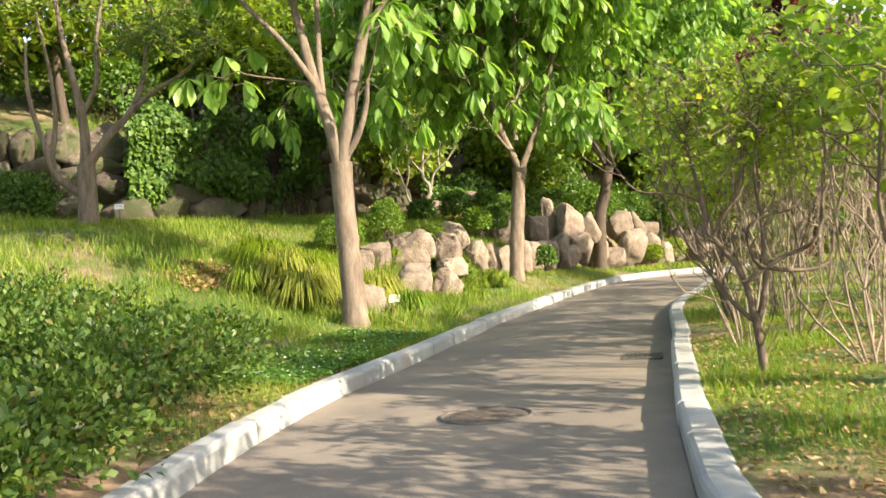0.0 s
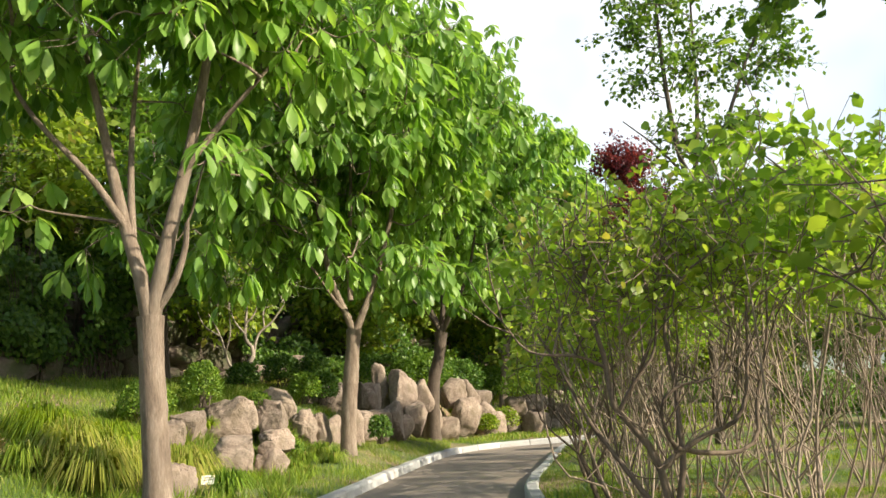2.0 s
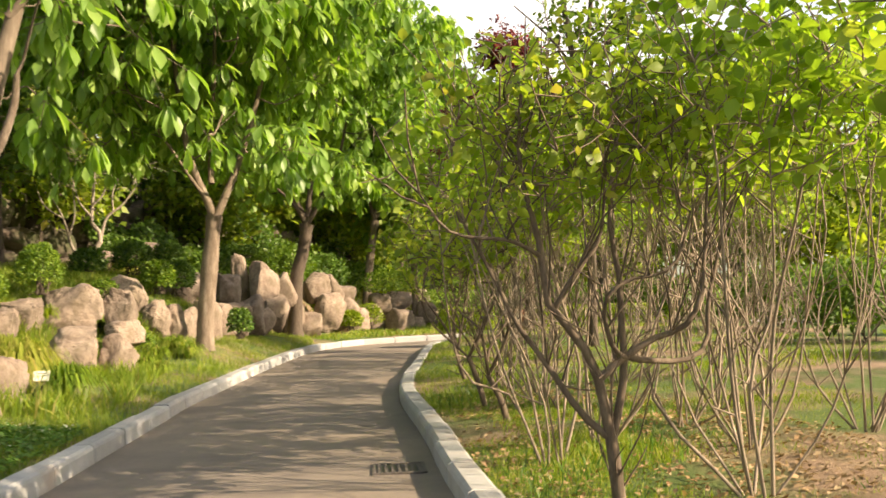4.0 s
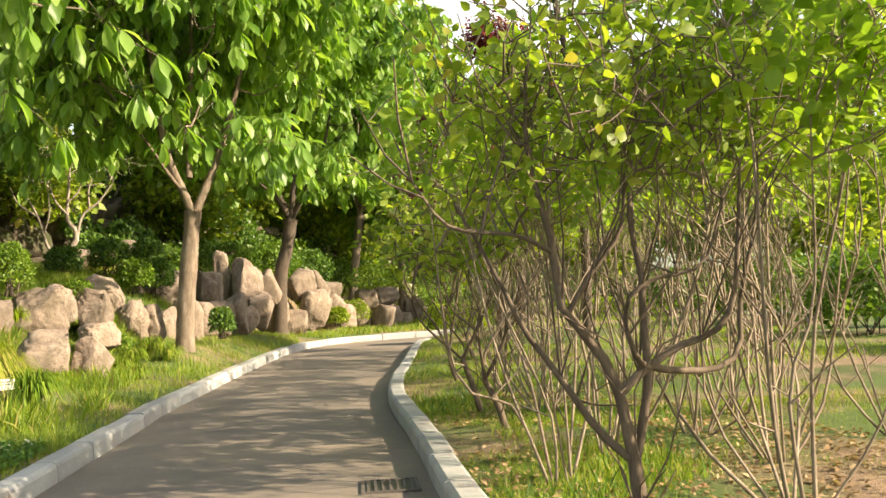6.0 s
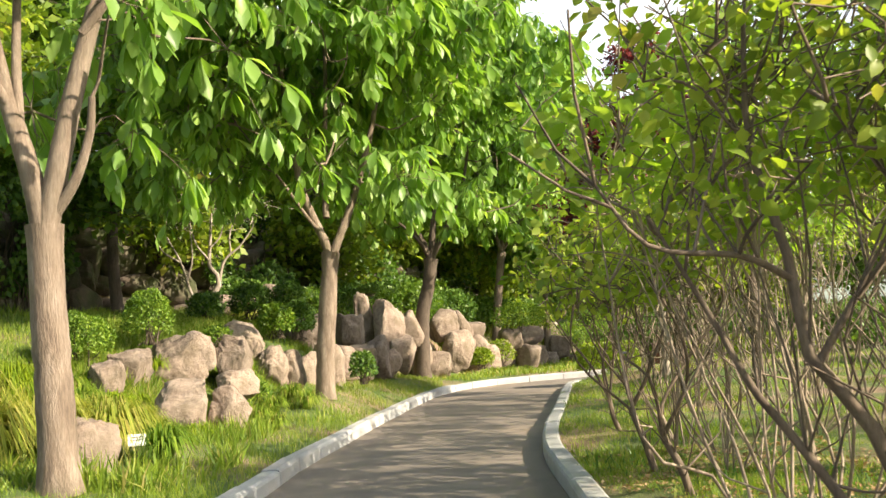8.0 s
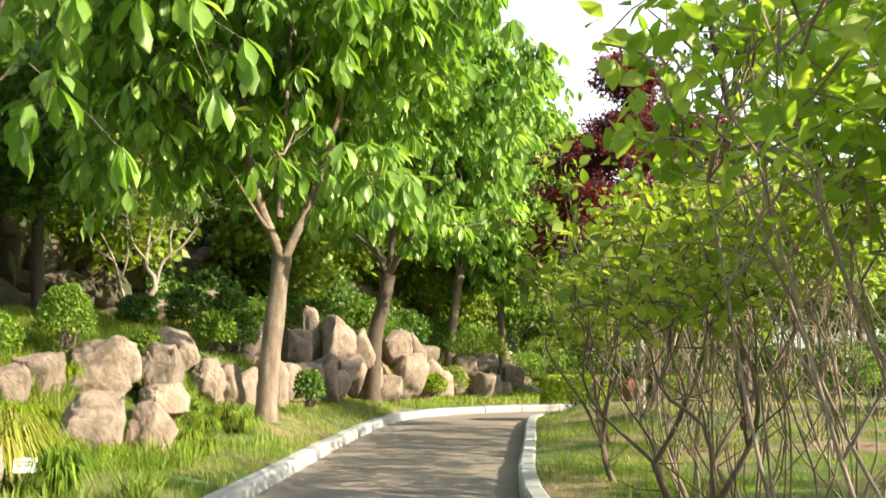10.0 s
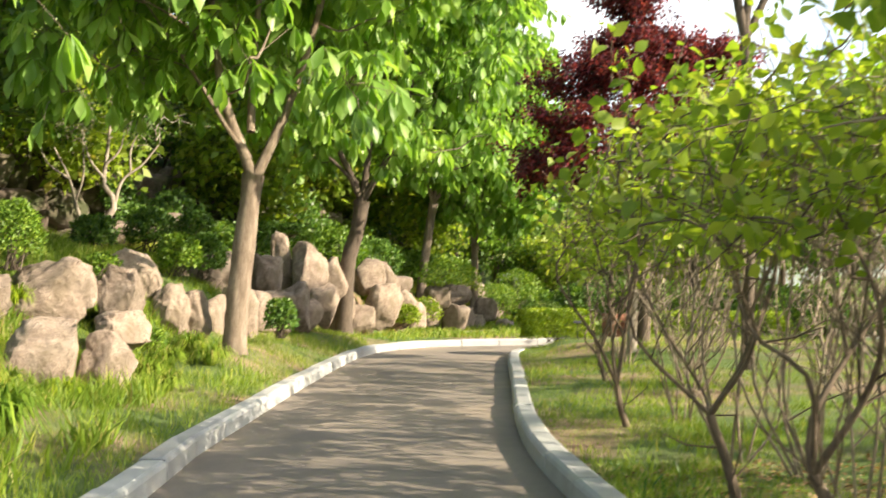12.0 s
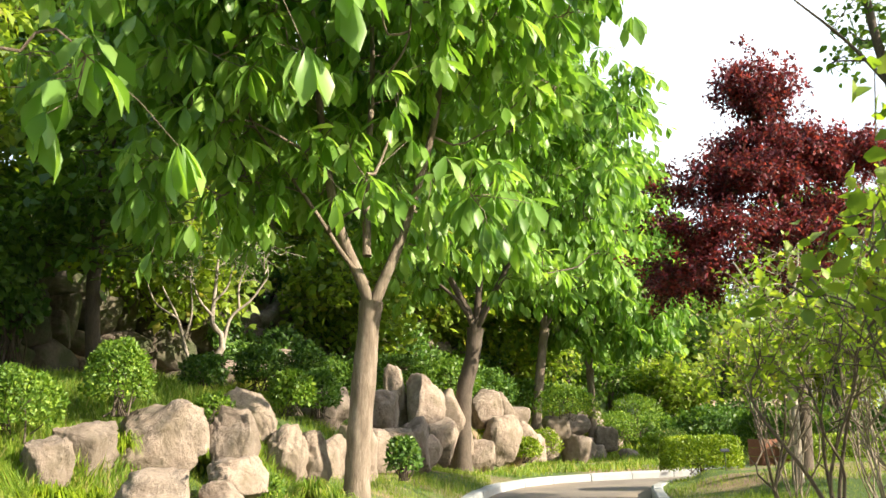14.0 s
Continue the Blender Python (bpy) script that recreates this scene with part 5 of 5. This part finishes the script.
blades(90000, 1.9, 7.6, 2.0, 16, 0.06, 2.2, worn(verge(0.2, 4.2, -1, -0.02)), L_GRASS, 6, "patchy lawn grass under the shrubs")
blades(60000, 1.9, 4.4, 3.0, 13, 0.065, 2.2, worn(verge(0.2, 1.5, -1, -0.14)), L_GRASS, 12, "ragged green lawn edge along the kerb")
blades(9000, 1.9, 4.8, 3.0, 13, 0.12, 1.9, worn(verge(0.25, 2.4, -1, 0.18)), L_CLOVER, 13, "darker weedy tufts in the lawn")
blades(60000, 3.0, 12.5, 13, 27.5, 0.085, 2.4, verge(0.2, 9, -1, -0.28), L_GRASS, 7, "lawn grass beyond the shrubs")
blades(30000, 1.5, 14, 28.5, 46, 0.16, 4.0, verge(0.2, 20, 1, -0.2), L_GRASS, 8, "far grass round the bend")
blades(14000, -3.0, 0.2, 16.8, 21.0, 0.2, 1.8, verge(1.3, 5, 1, -0.6), L_GRASS, 10, "green grass between the boulders")
blades(16000, 4, 26, 42, 66, 0.45, 7.0, verge(0.2, 60, 1, -0.6), L_GRASS, 11, "rough grass on the far slope")
blades(9000, -1.6, 0.2, 12.5, 18.5, 0.3, 1.8, verge(0.5, 1.9, 1, 0.12), L_GRASS, 9, "grass tufts on the verge")


def litter(n, x0, x1, y0, y1, size, mat, seed, label, keep, lift=0.01, name="leaf_litter", category="litter", leaf=SMALL):
    rng = np.random.default_rng(seed)
    x, y = rng.uniform(x0, x1, n), rng.uniform(y0, y1, n)
    ok = keep(x, y, rng)
    x, y = x[ok], y[ok]
    n = len(x)
    pos = np.column_stack([x, y, ground_z(x, y) + lift])
    along = unit(np.column_stack([rng.normal(size=n), rng.normal(size=n), rng.normal(0, 0.25, n)]))
    nor = unit(rng.normal(0, 0.3, (n, 3)) + np.array((0, 0, 1)))
    return tagged(new(name, mesh_of(name, *scatter_leaves(pos, along, nor, size * rng.uniform(0.6, 1.3, n), *leaf), mat, True)), label, category, kind="stuff")


litter(9000, 1.9, 5.5, 2.5, 13, 0.05, L_DRY, 25, "dry straw and fallen leaves over the lawn", verge(0.2, 3.5, -1, -0.3), 0.015)
litter(5000, -2.4, -0.6, 2.5, 12, 0.06, L_DRY, 21, "dry fallen leaves along the kerb", verge(0.2, 1.4, 1, -0.2))
litter(2500, -4.4, -2.9, 12.8, 14.6, 0.09, L_DRY, 22, "patch of dry raked leaves on the slope", lambda x, y, rng: np.hypot((x + 3.65) / 0.7, (y - 13.7) / 0.8) < rng.uniform(0.7, 1.0, len(x)), 0.05)
litter(14000, -1.75, -0.2, 7.6, 11.8, 0.045, L_CLOVER, 23, "clover mat beside the kerb", verge(0.25, 1.4, 1, -0.25), 0.05, "clover", "clover", OVAL)
litter(500, -1.75, -0.2, 7.6, 11.8, 0.028, L_PETAL, 24, "white clover flowers", verge(0.3, 1.3, 1, -0.05), 0.09, "clover_flowers", "flower", OVAL)


# ---- small things ----
def plant_label(at, turn, stake, w, h, tilt, label, face=CARD):
    ob = thing("plant_label", at, label, "sign", "plant name labels", turn=turn)
    part("stake", mesh_of("stake", *tubes([(np.array([(0, 0, -0.08), (0, 0, stake * 0.6), (0, 0, stake)]), np.array([0.008, 0.008, 0.008]))], 8), BLACK, True), ob, "thin black metal stake")
    rot = pose(0, 0, 0, -tilt, 0, 0)
    card = part("card", bm_mesh("card", box_bm((w, 0.012, h), (0, -0.014, stake), 0.004, rot), face), ob, "white printed card" if face is CARD else "dark printed card")
    for k, (ww, dz) in enumerate(((0.6, 0.22), (0.7, 0.0), (0.45, -0.2))):
        part("print_line", bm_mesh("print_line", box_bm((w * ww, 0.003, h * 0.07), (0, -0.022, stake + dz * h), 0, rot), INK), card)
    return ob


plant_label((-0.87, 13.85, gz(-0.87, 13.85)), 10, 0.26, 0.17, 0.13, 35, "small white plant label on a black stake in the grass")
plant_label((-6.3, 16.8, gz(-6.3, 16.8)), 20, 0.42, 0.17, 0.1, 15, "small white plant label on a black stake by the old tree")
plant_label((7.45, 25.2, gz(7.45, 25.2)), -10, 0.36, 0.16, 0.1, 60, "small dark plant label on a black stake before the hedge", BLACK)

def sedge(at, n, length, mat, seed, label):
    """A clump of arching blades from one crown."""
    rng = np.random.default_rng(seed)
    ob = thing("sedge_clump", at, label, "plant", "ornamental clumps by the boulders")
    an = rng.uniform(0, 6.283, n)
    out = rng.uniform(0.15, 1.0, n)
    lines = []
    for a, o in zip(an, out):
        d = np.array((math.cos(a), math.sin(a), 0))
        s = length * rng.uniform(0.6, 1.15)
        lines.append([d * 0.06 * o, d * (0.06 + s * 0.3 * o) + (0, 0, s * 0.55), d * (0.06 + s * 0.65 * o) + (0, 0, s * (0.85 - 0.35 * o)), d * (0.06 + s * 0.95 * o) + (0, 0, s * (0.8 - 0.75 * o))])
    P = np.array(lines)
    side = np.column_stack([-np.sin(an), np.cos(an), np.zeros(n)])[:, None] * np.array([0.006, 0.008, 0.006, 0.001])[None, :, None]
    v = np.stack([P - side, P + side], 2)
    f = np.array([(0, 1, 3, 2), (2, 3, 5, 4), (4, 5, 7, 6)])
    for q in range(4):  # the blades that lean each way form a tuft
        own = v[(an // (math.pi / 2)).astype(int) == q].reshape(-1, 8, 3)
        faces = f[None] + (np.arange(len(own)) * 8)[:, None, None]
        part("blade_tuft", mesh_of("blade_tuft", own.reshape(-1, 3), faces.reshape(-1, 4), mat, True), ob)
    return ob


sedge((-1.2, 14.2, gz(-1.2, 14.2)), 900, 0.72, L_STRAW, 1, "arching yellow-green sedge clump among the stones")
sedge((-0.66, 14.05, gz(-0.66, 14.05)), 450, 0.5, L_BOX, 2, "dark green strappy clump by a plant label")
sedge((-1.5, 14.5, gz(-1.5, 14.5)), 700, 0.62, L_STRAW, 3, "arching yellow-green sedge clump among the stones")
sedge((-1.9, 15.6, gz(-1.9, 15.6)), 500, 0.5, L_GRASS, 4, "tall green grass clump on the mound")
sedge((-2.5, 15.2, gz(-2.5, 15.2)), 500, 0.5, L_GRASS, 5, "tall green grass clump on the mound")
sedge((-2.2, 16.4, gz(-2.2, 16.4)), 450, 0.45, L_GRASS, 6, "tall green grass clump on the mound")
sedge((-3.1, 15.9, gz(-3.1, 15.9)), 450, 0.45, L_GRASS, 7, "tall green grass clump on the mound")
for k, (x, y, n, s, mat, lab) in enumerate([
    (-2.05, 13.2, 900, 0.78, L_STRAW, "arching yellow-green sedge clump beside the tree"), (-2.5, 13.7, 900, 0.82, L_STRAW, "arching yellow-green sedge clump beside the tree"),
    (-1.75, 13.75, 800, 0.75, L_STRAW, "arching yellow-green sedge clump beside the tree"), (-2.9, 14.3, 800, 0.75, L_HEDGE, "tall green grass clump on the mound"),
    (-3.3, 14.9, 700, 0.65, L_HEDGE, "bright green grass clump on the mound"), (-2.2, 14.3, 900, 0.8, L_HEDGE, "bright green grass clump on the mound"), (-2.95, 13.3, 450, 0.5, L_GRASS, "tall green grass clump on the mound")]):
    sedge((x, y, gz(x, y)), n, s, mat, 30 + k, lab)
sedge((-0.95, 26.6, gz(-0.95, 26.6)), 500, 0.6, L_STRAW, 8, "pale dry grass clump at the wall's foot")
sedge((0.6, 19.2, gz(0.6, 19.2)), 300, 0.35, L_GRASS, 9, "green grass clump beside the tree")
sedge((0.35, 19.6, gz(0.35, 19.6)), 300, 0.35, L_GRASS, 10, "green grass clump beside the tree")
sedge((-0.8, 19.15, gz(-0.8, 19.15) + 0.1), 300, 0.3, L_GRASS, 11, "green grass clump between boulders")

for k, (x, y, n, length) in enumerate([(-1.62, 17.55, 420, 0.34), (-1.4, 17.3, 380, 0.32), (-0.85, 17.9, 420, 0.36), (-0.62, 17.75, 380, 0.32), (-1.25, 17.85, 380, 0.32), (-1.5, 16.7, 420, 0.4), (-1.75, 16.9, 420, 0.4),
                                      (-0.1, 18.4, 320, 0.3), (0.1, 18.9, 320, 0.32), (-1.55, 18.7, 320, 0.34), (-0.8, 19.3, 300, 0.3), (0.2, 17.7, 300, 0.28), (-0.65, 16.4, 300, 0.28), (-1.1, 16.2, 350, 0.32)]):
    sedge((x, y, gz(x, y)), n, length, L_GRASS if k % 3 else L_HEDGE, 50 + k, "bright green grass tuft between boulders")

cover = thing("manhole_cover", (0.8, 6.5, 0.008), "round worn iron manhole cover set in the asphalt", "manhole")
bm = bmesh.new()
bmesh.ops.create_cone(bm, cap_ends=True, segments=48, radius1=0.3, radius2=0.3, depth=0.02)
part("lid", bm_mesh("lid", bm, IRON), cover)
ring_pts = [(math.cos(a) * 0.335, math.sin(a) * 0.335, 0.004) for a in np.linspace(0, 2 * math.pi, 49)]
part("frame", mesh_of("frame", *tubes([(np.array(ring_pts), np.full(49, 0.016))], 8), IRON, True), cover)
for k in range(-4, 5):
    half = math.sqrt(0.27**2 - (k * 0.058) ** 2)
    part("rib", bm_mesh("rib", box_bm((half * 2, 0.018, 0.008), (0, k * 0.058, 0.013), 0.003), IRON), cover)

drain = thing("drain_grate", (2.27, 9.52, 0.012), "dark iron drain grate with leaf debris in the gutter", "drain", turn=-9)
for sx, sy, at in ((0.4, 0.03, (0, -0.2, 0)), (0.4, 0.03, (0, 0.2, 0)), (0.03, 0.37, (-0.185, 0, 0)), (0.03, 0.37, (0.185, 0, 0))):
    part("frame", bm_mesh("frame", box_bm((sx, sy, 0.016), at, 0.003), IRON), drain)
# flat black plate in place of the shaded depth below the bars
part("pit", bm_mesh("pit", box_bm((0.34, 0.36, 0.004), (0, 0, -0.001), 0), BLACK), drain, "black plate standing in for the shaded opening")
for k in range(7):
    part("bar", bm_mesh("bar", box_bm((0.022, 0.37, 0.012), (-0.15 + k * 0.05, 0, 0.002), 0.003), IRON), drain)

planter = thing("timber_planter", (9.1, 26.9, gz(9.1, 26.9)), "low red-brown timber box beyond the hedge", "planter")
for k in range(4):
    part("plank", bm_mesh("plank", box_bm((0.75, 0.03, 0.16), (0, -0.3, 0.1 + k * 0.17), 0.006), TIMBER), planter)
    part("plank", bm_mesh("plank", box_bm((0.03, 0.6, 0.16), (-0.36, 0, 0.1 + k * 0.17), 0.006), TIMBER), planter)
    part("plank", bm_mesh("plank", box_bm((0.03, 0.6, 0.16), (0.36, 0, 0.1 + k * 0.17), 0.006), TIMBER), planter)
for sx in (-0.35, 0.35):
    part("post", bm_mesh("post", box_bm((0.06, 0.06, 0.75), (sx, -0.27, 0.36), 0.006), TIMBER), planter)

hx, hy = 17.3, 64.0
house = thing("garden_house", (hx, hy, gz(hx, hy) - 0.3), "small white house far behind the trees", "house", turn=-12)
body = part("wall", bm_mesh("wall", box_bm((2.6, 3, 3.2), (0, 0, 1.6), 0.02), RENDERED), house)
bm = box_bm((3.1, 3.5, 0.2), (0, 0, 3.3), 0.02)
part("roof", bm_mesh("roof", bm, ROOFING), house)
for wx in (-0.6, 0.6):
    win = part("window", bm_mesh("window", box_bm((0.8, 0.06, 1.1), (wx, -1.5, 1.9), 0.01), RENDERED), house)
    part("pane", bm_mesh("pane", box_bm((0.64, 0.04, 0.94), (wx, -1.53, 1.9), 0.004), GLASS), win)

# far ridge closing the view
rx = np.linspace(-260, 420, 120)
rz = np.array([26 + 16 * noise.noise((a * 0.012, 0, 1)) + 5 * noise.noise((a * 0.05, 0, 2)) for a in rx])
ry = 360 + 30 * np.sin(rx * 0.008)
rv = np.vstack([np.column_stack([rx, ry, np.full(120, -12.0)]), np.column_stack([rx, ry + 60, rz * 0.6]), np.column_stack([rx, ry + 120, rz])])
ki, kj = np.meshgrid(np.arange(2), np.arange(119), indexing="ij")
kq = ki * 120 + kj
tagged(new("backdrop", mesh_of("backdrop", rv, np.stack([kq, kq + 1, kq + 121, kq + 120], -1).reshape(-1, 4), RIDGE, True)), "wooded ridge in the far distance, haze put into its colour", "hills", kind="structure")
